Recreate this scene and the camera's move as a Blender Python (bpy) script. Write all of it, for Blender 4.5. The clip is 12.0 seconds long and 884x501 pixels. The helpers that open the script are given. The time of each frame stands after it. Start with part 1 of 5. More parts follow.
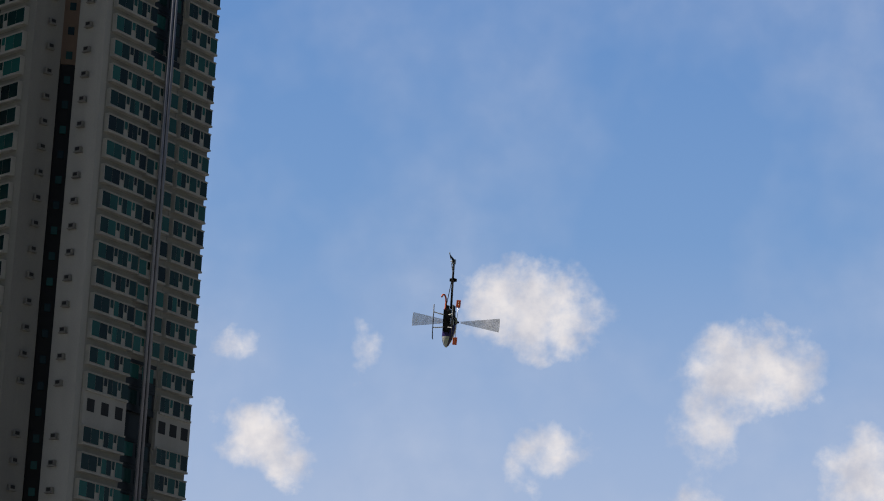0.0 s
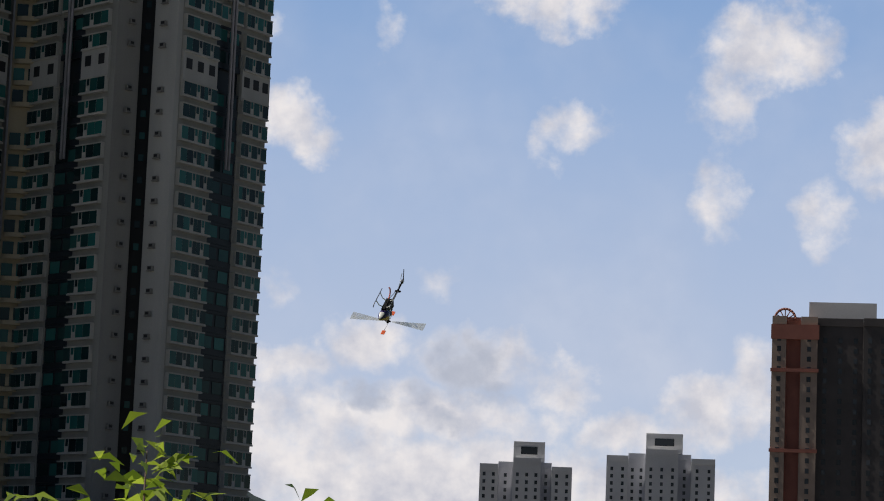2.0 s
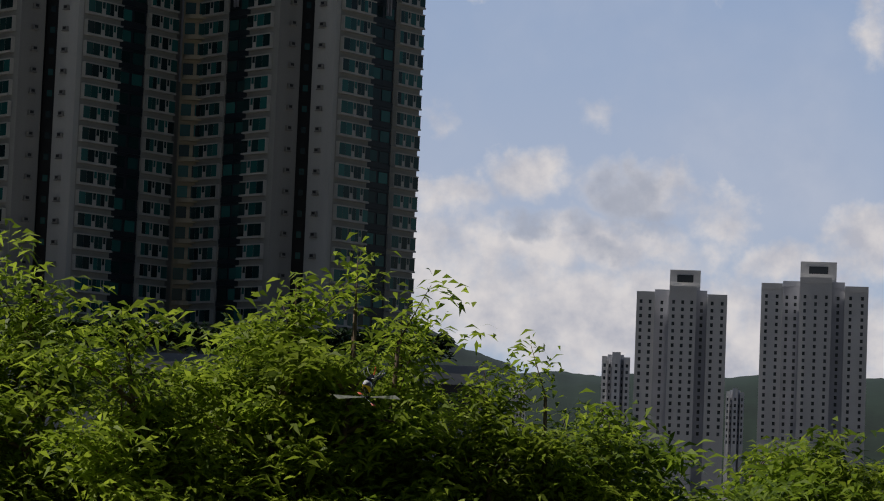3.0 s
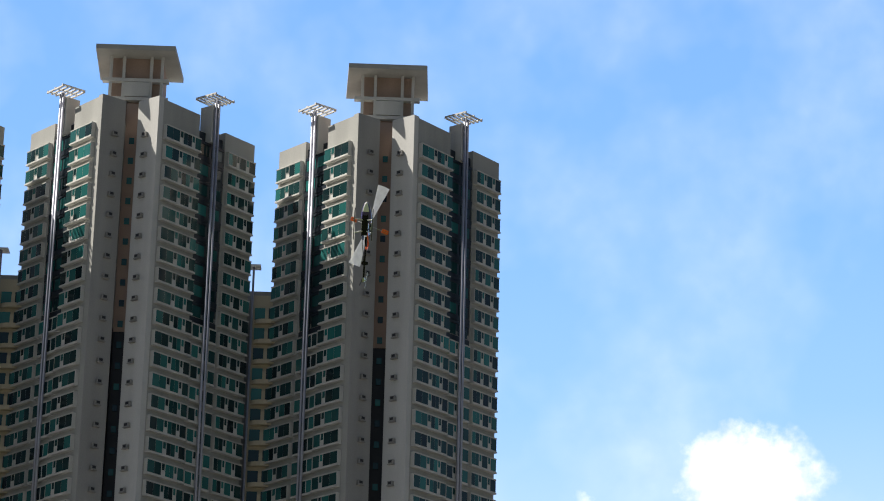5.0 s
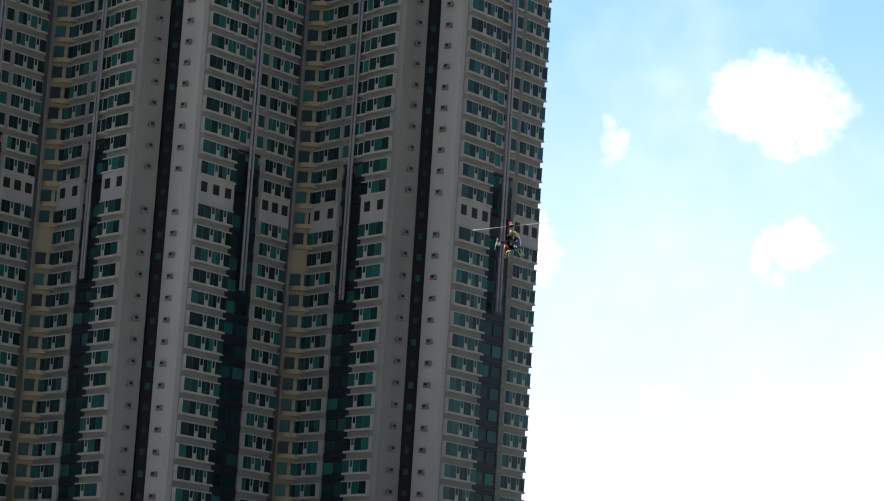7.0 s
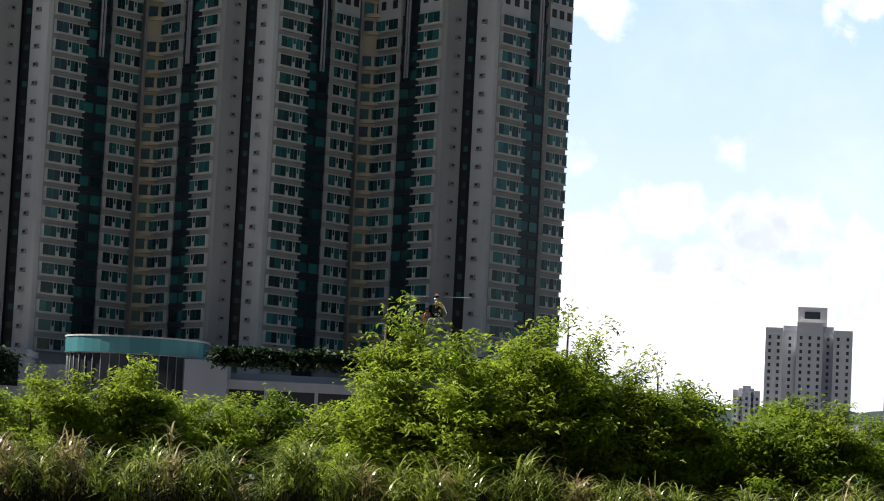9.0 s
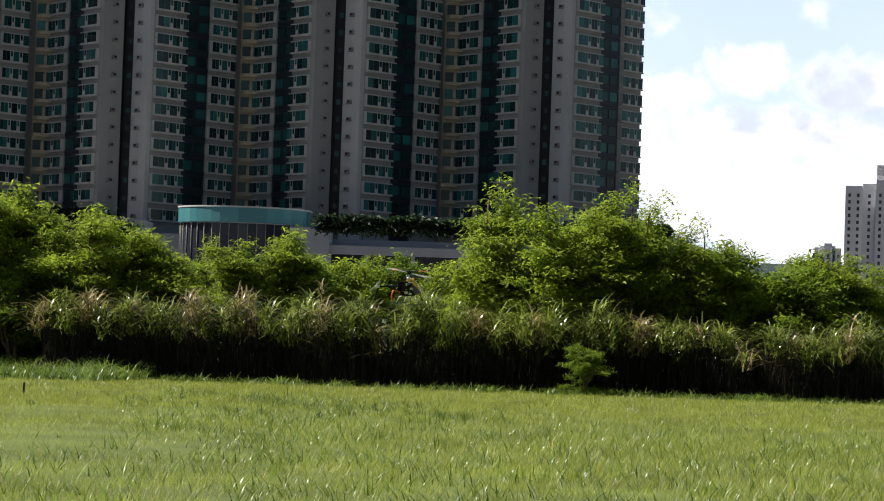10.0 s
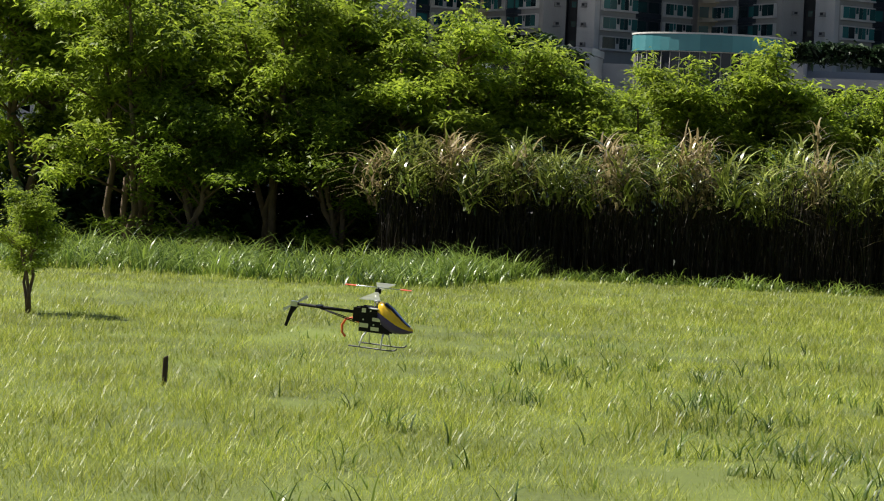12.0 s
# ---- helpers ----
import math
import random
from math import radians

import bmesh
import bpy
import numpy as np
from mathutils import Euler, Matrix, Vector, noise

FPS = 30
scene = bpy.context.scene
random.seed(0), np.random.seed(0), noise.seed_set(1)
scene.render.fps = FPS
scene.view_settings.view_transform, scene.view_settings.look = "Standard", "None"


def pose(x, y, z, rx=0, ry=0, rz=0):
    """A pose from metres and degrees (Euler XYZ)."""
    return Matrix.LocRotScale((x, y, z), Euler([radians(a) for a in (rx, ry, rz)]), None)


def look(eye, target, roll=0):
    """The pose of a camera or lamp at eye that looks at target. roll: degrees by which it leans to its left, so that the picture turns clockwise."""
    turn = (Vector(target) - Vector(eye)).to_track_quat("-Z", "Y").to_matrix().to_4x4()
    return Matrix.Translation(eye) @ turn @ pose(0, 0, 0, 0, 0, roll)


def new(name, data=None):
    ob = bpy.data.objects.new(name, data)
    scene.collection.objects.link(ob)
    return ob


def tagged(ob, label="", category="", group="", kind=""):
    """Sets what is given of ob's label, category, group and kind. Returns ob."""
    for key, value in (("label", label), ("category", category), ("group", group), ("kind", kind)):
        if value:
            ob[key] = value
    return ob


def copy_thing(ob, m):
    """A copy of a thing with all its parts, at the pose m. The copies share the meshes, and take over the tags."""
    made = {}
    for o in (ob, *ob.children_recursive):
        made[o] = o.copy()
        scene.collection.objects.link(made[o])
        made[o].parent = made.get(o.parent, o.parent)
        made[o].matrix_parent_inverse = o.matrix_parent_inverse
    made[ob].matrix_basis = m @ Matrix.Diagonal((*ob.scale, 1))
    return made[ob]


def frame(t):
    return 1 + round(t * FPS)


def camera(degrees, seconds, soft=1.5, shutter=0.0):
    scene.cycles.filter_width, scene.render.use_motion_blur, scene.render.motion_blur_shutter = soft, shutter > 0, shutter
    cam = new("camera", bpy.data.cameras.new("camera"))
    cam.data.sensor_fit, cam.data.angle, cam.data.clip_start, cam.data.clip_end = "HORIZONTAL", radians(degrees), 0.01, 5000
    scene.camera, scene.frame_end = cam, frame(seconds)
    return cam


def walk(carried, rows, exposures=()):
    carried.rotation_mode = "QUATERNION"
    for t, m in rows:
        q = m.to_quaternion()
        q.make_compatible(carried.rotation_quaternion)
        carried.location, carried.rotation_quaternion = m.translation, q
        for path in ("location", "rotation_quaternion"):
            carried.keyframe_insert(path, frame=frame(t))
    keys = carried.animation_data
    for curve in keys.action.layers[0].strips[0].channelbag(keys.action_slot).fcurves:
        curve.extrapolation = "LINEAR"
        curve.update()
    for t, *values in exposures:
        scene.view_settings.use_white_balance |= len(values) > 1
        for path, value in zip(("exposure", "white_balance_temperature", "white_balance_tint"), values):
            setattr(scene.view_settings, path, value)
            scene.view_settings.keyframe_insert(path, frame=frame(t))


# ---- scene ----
cam = camera(18.55, 12.0, soft=1.05)

# seconds, eye, then heading, tilt and lean in degrees
PATH = [
    (0, 12.45, 106.31, 24.29, 6.174, 15.111, 2.708),
    (0.5, 12.67, 91.34, 20.62, 6.564, 15.094, 1.672),
    (1, 14.11, 76.43, 16.95, 6.368, 13.187, 1.380),
    (1.5, 12.66, 61.48, 13.17, 5.336, 9.846, 2.579),
    (2, 4.00, 48.95, 8.82, 5.994, 8.341, 2.277),
    (2.5, 3.67, 33.26, 7.53, 4.473, 7.453, 2.160),
    (3, 3.18, 23.28, 6.50, 2.692, 4.611, 2.361),
    (3.5, 2.46, 28.55, 9.30, 2.371, 8.086, 2.113),
    (4, 1.75, 33.82, 12.10, 2.050, 11.560, 1.864),
    (4.5, 1.03, 39.09, 14.91, 1.729, 15.035, 1.615),
    (5, 0.32, 44.36, 17.71, 1.407, 18.510, 1.367),
    (5.5, 0.39, 50.67, 13.18, 0.367, 17.058, 2.990),
    (6, 0.31, 49.49, 9.64, -0.629, 13.970, 3.554),
    (6.5, -1.60, 44.45, 8.49, 0.289, 10.601, 3.435),
    (7, -3.70, 36.00, 10.29, 1.196, 10.481, 3.564),
    (7.5, -2.95, 18.97, 8.41, 0.848, 9.166, 3.377),
    (8, -2.21, 1.94, 6.53, 0.500, 7.852, 3.189),
    (8.5, -1.47, -15.08, 4.65, 0.152, 6.537, 3.002),
    (9, -0.72, -32.11, 2.77, -0.196, 5.223, 2.814),
    (9.5, -0.53, -48.67, 1.56, -1.318, 3.614, 1.970),
    (10, -0.94, -59.90, 1.57, -1.882, 2.255, 1.969),
    (10.5, -0.62, -54.99, 1.59, -3.191, 1.237, 1.947),
    (11, -0.54, -39.46, 2.46, -5.221, 0.440, 1.962),
    (11.5, -2.17, -27.14, 2.95, -7.906, -0.188, 2.112),
    (12, -5.54, -12.27, 2.94, -11.535, -1.608, 2.588),
]


def aim(x, y, z, az, el, lean):
    a, e = radians(az), radians(el)
    way = Vector((math.sin(a) * math.cos(e), math.cos(a) * math.cos(e), math.sin(e)))
    return look((x, y, z), Vector((x, y, z)) + way * 10, lean)


walk(cam, [(r[0], aim(*r[1:])) for r in PATH],
     exposures=[(0.0, -0.42), (1.5, -0.38), (2.5, -0.5), (3.0, -0.7), (3.4, -0.6), (4.0, 0.1), (5.0, 0.6), (6.0, 0.8), (7.2, 0.8), (9.0, 0.5), (10.0, 0.42), (11.0, 0.52), (12.0, 0.65)])

# ---------------------------------------------------------------- light
SUN_AZ, SUN_EL = -81.0, 53.0
sun_way = Vector((math.sin(radians(SUN_AZ)) * math.cos(radians(SUN_EL)), math.cos(radians(SUN_AZ)) * math.cos(radians(SUN_EL)), math.sin(radians(SUN_EL))))
sun = new("sun", bpy.data.lights.new("sun", "SUN"))
sun.data.energy, sun.data.angle, sun.data.color = 5.0, radians(0.53), (1.0, 0.95, 0.86)
sun.matrix_world = look(sun_way * 500, (0, 0, 0))

world = bpy.data.worlds.new("sky")
scene.world = world
world.use_nodes = True
wt = world.node_tree
sky = wt.nodes.new("ShaderNodeTexSky")
sky.sky_type, sky.sun_disc = "NISHITA", False
sky.sun_elevation, sky.sun_rotation = radians(SUN_EL), radians(SUN_AZ)
wt.links.new(sky.outputs[0], wt.nodes["Background"].inputs[0])
wt.nodes["Background"].inputs[1].default_value = 0.031


# ---------------------------------------------------------------- materials
def nodes_of(name):
    m = bpy.data.materials.new(name)
    m.use_nodes = True
    t = m.node_tree
    return m, t, t.nodes["Principled BSDF"]


def mat(name, color, rough=0.7, var=0.25, scale=3.0, fine=40.0, bump=0.2, metal=0.0, random_part=0.0, spec=0.5, island=False, streak=False):
    """Painted, mineral or metal surface: stains at one scale, grain at another, a little relief."""
    m, t, p = nodes_of(name)
    n, l = t.nodes, t.links
    co = n.new("ShaderNodeTexCoord")
    src = co.outputs["Object"]
    if streak:
        mp = n.new("ShaderNodeMapping")
        mp.inputs["Scale"].default_value = (1.0, 1.0, 0.12)
        l.new(src, mp.inputs["Vector"])
        src = mp.outputs[0]
    big, small = n.new("ShaderNodeTexNoise"), n.new("ShaderNodeTexNoise")
    big.inputs["Scale"].default_value, small.inputs["Scale"].default_value = scale, fine
    big.inputs["Detail"].default_value = 5
    l.new(src, big.inputs["Vector"])
    l.new(co.outputs["Object"], small.inputs["Vector"])
    add = n.new("ShaderNodeMath")
    add.operation = "MULTIPLY_ADD"
    add.inputs[1].default_value = 0.35
    l.new(small.outputs["Fac"], add.inputs[0])
    l.new(big.outputs["Fac"], add.inputs[2])
    ramp = n.new("ShaderNodeValToRGB")
    ramp.color_ramp.elements[0].position, ramp.color_ramp.elements[1].position = 0.42, 0.95
    c = Vector(color)
    ramp.color_ramp.elements[0].color = (*(c * (1 - var)), 1)
    ramp.color_ramp.elements[1].color = (*(c * (1 + var * 0.5)), 1)
    l.new(add.outputs[0], ramp.inputs[0])
    out = ramp.outputs[0]
    if random_part:
        rnd = n.new("ShaderNodeNewGeometry").outputs["Random Per Island"] if island else n.new("ShaderNodeObjectInfo").outputs["Random"]
        hsv = n.new("ShaderNodeHueSaturation")
        mr = n.new("ShaderNodeMapRange")
        mr.inputs[3].default_value, mr.inputs[4].default_value = 1 - random_part, 1 + random_part
        l.new(rnd, mr.inputs[0])
        l.new(mr.outputs[0], hsv.inputs["Value"])
        l.new(out, hsv.inputs["Color"])
        out = hsv.outputs[0]
    l.new(out, p.inputs["Base Color"])
    p.inputs["Roughness"].default_value, p.inputs["Metallic"].default_value = rough, metal
    p.inputs["Specular IOR Level"].default_value = spec
    if bump:
        b = n.new("ShaderNodeBump")
        b.inputs["Strength"].default_value, b.inputs["Distance"].default_value = bump, 0.02
        l.new(add.outputs[0], b.inputs["Height"])
        l.new(b.outputs[0], p.inputs["Normal"])
    return m


def leaf_mat(name, dark, light, through_light=0.45, rough=0.5, spec=0.35):
    """Foliage: each leaf has its own green, and lets light through."""
    m, t, p = nodes_of(name)
    n, l = t.nodes, t.links
    geo = n.new("ShaderNodeNewGeometry")
    ramp = n.new("ShaderNodeValToRGB")
    ramp.color_ramp.elements[0].color, ramp.color_ramp.elements[1].color = (*dark, 1), (*light, 1)
    l.new(geo.outputs["Random Per Island"], ramp.inputs[0])
    co, big = n.new("ShaderNodeTexCoord"), n.new("ShaderNodeTexNoise")
    big.inputs["Scale"].default_value = 0.5
    l.new(co.outputs["Object"], big.inputs["Vector"])
    hsv = n.new("ShaderNodeHueSaturation")
    mr = n.new("ShaderNodeMapRange")
    mr.inputs[1].default_value, mr.inputs[2].default_value = 0.3, 0.7
    mr.inputs[3].default_value, mr.inputs[4].default_value = 0.7, 1.25
    l.new(big.outputs["Fac"], mr.inputs[0])
    l.new(mr.outputs[0], hsv.inputs["Value"])
    l.new(ramp.outputs[0], hsv.inputs["Color"])
    l.new(hsv.outputs[0], p.inputs["Base Color"])
    p.inputs["Roughness"].default_value = rough
    p.inputs["Specular IOR Level"].default_value = spec
    tr, mix = n.new("ShaderNodeBsdfTranslucent"), n.new("ShaderNodeMixShader")
    l.new(hsv.outputs[0], tr.inputs["Color"])
    mix.inputs[0].default_value = through_light
    l.new(p.outputs[0], mix.inputs[1])
    l.new(tr.outputs[0], mix.inputs[2])
    l.new(mix.outputs[0], n["Material Output"].inputs["Surface"])
    return m


def glass_mat(name, a, b, rough=0.08):
    """Tinted window glass before dark rooms; every pane has its own tone."""
    m, t, p = nodes_of(name)
    n, l = t.nodes, t.links
    info = n.new("ShaderNodeObjectInfo")
    geo = n.new("ShaderNodeNewGeometry")
    add = n.new("ShaderNodeMath")
    add.operation = "ADD"
    l.new(info.outputs["Random"], add.inputs[0])
    l.new(geo.outputs["Random Per Island"], add.inputs[1])
    fr = n.new("ShaderNodeMath")
    fr.operation = "FRACT"
    l.new(add.outputs[0], fr.inputs[0])
    ramp = n.new("ShaderNodeValToRGB")
    e = ramp.color_ramp.elements
    e[0].color, e[1].color = (*a, 1), (*b, 1)
    mid = e.new(0.55)
    mid.color = (*(0.75 * Vector(a) + 0.25 * Vector(b)), 1)
    l.new(fr.outputs[0], ramp.inputs[0])
    l.new(ramp.outputs[0], p.inputs["Base Color"])
    p.inputs["Roughness"].default_value, p.inputs["IOR"].default_value = rough, 1.5
    return m


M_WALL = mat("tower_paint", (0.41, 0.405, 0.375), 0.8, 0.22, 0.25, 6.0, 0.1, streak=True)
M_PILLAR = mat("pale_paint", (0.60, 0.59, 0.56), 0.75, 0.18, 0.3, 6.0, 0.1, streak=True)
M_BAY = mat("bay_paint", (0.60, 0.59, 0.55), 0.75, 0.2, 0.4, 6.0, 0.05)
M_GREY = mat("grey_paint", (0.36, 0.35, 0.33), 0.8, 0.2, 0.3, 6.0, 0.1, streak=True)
M_BEIGE = mat("beige_paint", (0.52, 0.45, 0.32), 0.8, 0.2, 0.3, 6.0, 0.1, streak=True)
M_PINK = mat("pink_paint", (0.42, 0.30, 0.24), 0.8, 0.2, 0.3, 6.0, 0.1, streak=True)
M_DARK = mat("dark_fittings_and_shade", (0.022, 0.022, 0.026), 0.5, 0.3, 0.4, 8.0, 0.1)
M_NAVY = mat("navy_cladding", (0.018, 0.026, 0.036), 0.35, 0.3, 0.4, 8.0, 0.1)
M_FRAME = mat("window_frame_paint", (0.74, 0.73, 0.70), 0.5, 0.15, 1.0, 9.0, 0.05)
M_GLASS = glass_mat("window_glass", (0.010, 0.022, 0.026), (0.035, 0.19, 0.175))
M_TEAL = glass_mat("teal_glass", (0.08, 0.27, 0.30), (0.13, 0.38, 0.41), 0.2)
M_STEEL = mat("galvanised_pipe", (0.42, 0.43, 0.50), 0.45, 0.2, 0.5, 10.0, 0.1, metal=0.3)
M_AC = mat("cooler_casing", (0.30, 0.29, 0.27), 0.6, 0.3, 2.0, 20.0, 0.1)
M_CONC = mat("podium_render", (0.50, 0.51, 0.55), 0.85, 0.2, 0.15, 5.0, 0.15, streak=True)
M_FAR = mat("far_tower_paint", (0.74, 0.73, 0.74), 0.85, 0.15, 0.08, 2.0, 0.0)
# darker bluish copy of the far tower paint, with shade put into the colour
M_FAR_SHADED = mat("far_tower_painted_shade", (0.56, 0.57, 0.63), 0.85, 0.15, 0.08, 2.0, 0.0)
M_RED = mat("terracotta_tile", (0.34, 0.13, 0.10), 0.75, 0.25, 0.2, 4.0, 0.0)
M_CREAM = mat("cream_tile", (0.38, 0.29, 0.24), 0.75, 0.2, 0.2, 4.0, 0.0)
# dark tile with the shade on the red tower's right side in its colour
M_BROWN_SHADE = mat("brown_tile_shade", (0.085, 0.075, 0.075), 0.6, 0.3, 0.2, 4.0, 0.0)
M_WINDOW = glass_mat("far_window_glass", (0.03, 0.036, 0.045), (0.09, 0.10, 0.12), 0.15)
M_HILL = mat("hill_scrub", (0.018, 0.034, 0.022), 0.95, 0.5, 0.02, 0.2, 0.0)
M_CITY = mat("paved_land", (0.13, 0.125, 0.12), 0.95, 0.4, 0.02, 0.5, 0.0)
M_SOIL = mat("grass_ground", (0.125, 0.16, 0.02), 0.95, 0.5, 0.25, 9.0, 0.6)
M_BARK = mat("bark", (0.16, 0.11, 0.075), 0.9, 0.4, 4.0, 30.0, 0.6)
M_LEAF = leaf_mat("feathery_leaf", (0.13, 0.20, 0.018), (0.42, 0.52, 0.055), 0.57)
M_LEAF2 = leaf_mat("dark_leaf", (0.09, 0.15, 0.014), (0.30, 0.41, 0.04), 0.53)
M_SHRUB = leaf_mat("podium_and_shaded_leaf", (0.012, 0.03, 0.012), (0.04, 0.08, 0.03), 0.2)
M_GRASS = leaf_mat("meadow_blade", (0.13, 0.185, 0.015), (0.50, 0.53, 0.085), 0.42, 0.4, 0.5)
M_WEED = leaf_mat("tall_grass_blade", (0.04, 0.09, 0.012), (0.30, 0.40, 0.07), 0.35, 0.34, 0.5)
M_REED = leaf_mat("reed_blade", (0.035, 0.07, 0.01), (0.44, 0.50, 0.11), 0.3, 0.26, 0.8)
M_TUFT = leaf_mat("weed_blade", (0.04, 0.085, 0.010), (0.19, 0.26, 0.045), 0.35, 0.42, 0.45)
M_DRY = leaf_mat("dry_reed_blade", (0.10, 0.07, 0.025), (0.62, 0.50, 0.27), 0.3, 0.28, 0.8)
M_STRAW_SHADE = leaf_mat("dead_reed_shade", (0.006, 0.005, 0.003), (0.030, 0.022, 0.013), 0.08, 0.6, 0.3)
M_WOOD = mat("weathered_stake", (0.07, 0.045, 0.035), 0.9, 0.4, 6.0, 40.0, 0.5)


# ---------------------------------------------------------------- mesh helpers
def part(name, bm, material, parent, label=""):
    me = bpy.data.meshes.new(name)
    bm.to_mesh(me)
    bm.free()
    for mm in material if isinstance(material, (list, tuple)) else [material]:
        me.materials.append(mm)
    ob = new(name, me)
    ob.parent = parent
    if label:
        ob["label"] = label
    return ob


def shared(name, me, parent, m=None):
    ob = new(name, me)
    ob.parent = parent
    if m is not None:
        ob.matrix_basis = m
    return ob


def mesh_of(name, bm, materials):
    me = bpy.data.meshes.new(name)
    bm.to_mesh(me)
    bm.free()
    for mm in materials:
        me.materials.append(mm)
    return me


def box(bm, x0, x1, y0, y1, z0, z1, slot=0, m=None):
    vs = [bm.verts.new((x, y, z)) for z in (z0, z1) for x, y in ((x0, y0), (x1, y0), (x1, y1), (x0, y1))]
    if m is not None:
        for v in vs:
            v.co = m @ v.co
    for q in ((0, 3, 2, 1), (4, 5, 6, 7), (0, 1, 5, 4), (1, 2, 6, 5), (2, 3, 7, 6), (3, 0, 4, 7)):
        bm.faces.new([vs[i] for i in q]).material_index = slot
    return vs


def prism(bm, outline, z0, z1, slot=0):
    lo = [bm.verts.new((x, y, z0)) for x, y in outline]
    hi = [bm.verts.new((x, y, z1)) for x, y in outline]
    n = len(outline)
    for i in range(n):
        bm.faces.new((lo[i], lo[(i + 1) % n], hi[(i + 1) % n], hi[i])).material_index = slot
    bm.faces.new(hi).material_index = slot
    bm.faces.new(lo[::-1]).material_index = slot


def tube(bm, pts, radii, sides=8, slot=0):
    rings = []
    for i, p in enumerate(pts):
        p = Vector(p)
        d = (Vector(pts[min(i + 1, len(pts) - 1)]) - Vector(pts[max(i - 1, 0)])).normalized()
        a = d.cross(Vector((0.31, 0.95, 0.07))).normalized()
        b = d.cross(a)
        rings.append([bm.verts.new(p + (a * math.cos(k * 2 * math.pi / sides) + b * math.sin(k * 2 * math.pi / sides)) * radii[i]) for k in range(sides)])
    for r0, r1 in zip(rings, rings[1:]):
        for k in range(sides):
            f = bm.faces.new((r0[k], r0[(k + 1) % sides], r1[(k + 1) % sides], r1[k]))
            f.smooth, f.material_index = True, slot
    bm.faces.new(rings[0][::-1]).material_index = slot
    bm.faces.new(rings[-1]).material_index = slot


def thing(name, m, label, category, group="", kind=""):
    ob = new(name)
    ob.matrix_basis = m
    return tagged(ob, label, category, group, kind)


def place(az, d, z=0.0):
    """A spot by its bearing from the stand, degrees from +y towards +x."""
    return Vector((d * math.tan(radians(az)), d, z))


def mesh_arrays(name, verts, faces, materials, slots=None):
    """A mesh from arrays of quads."""
    me = bpy.data.meshes.new(name)
    v, f = np.asarray(verts, np.float32), np.asarray(faces, np.int32)
    me.vertices.add(len(v))
    me.vertices.foreach_set("co", v.ravel())
    me.loops.add(f.size)
    me.loops.foreach_set("vertex_index", f.ravel())
    me.polygons.add(len(f))
    me.polygons.foreach_set("loop_start", np.arange(0, f.size, 4, dtype=np.int32))
    if slots is not None:
        me.polygons.foreach_set("material_index", np.asarray(slots, np.int32))
    for mm in materials:
        me.materials.append(mm)
    me.update(calc_edges=True)
    return me


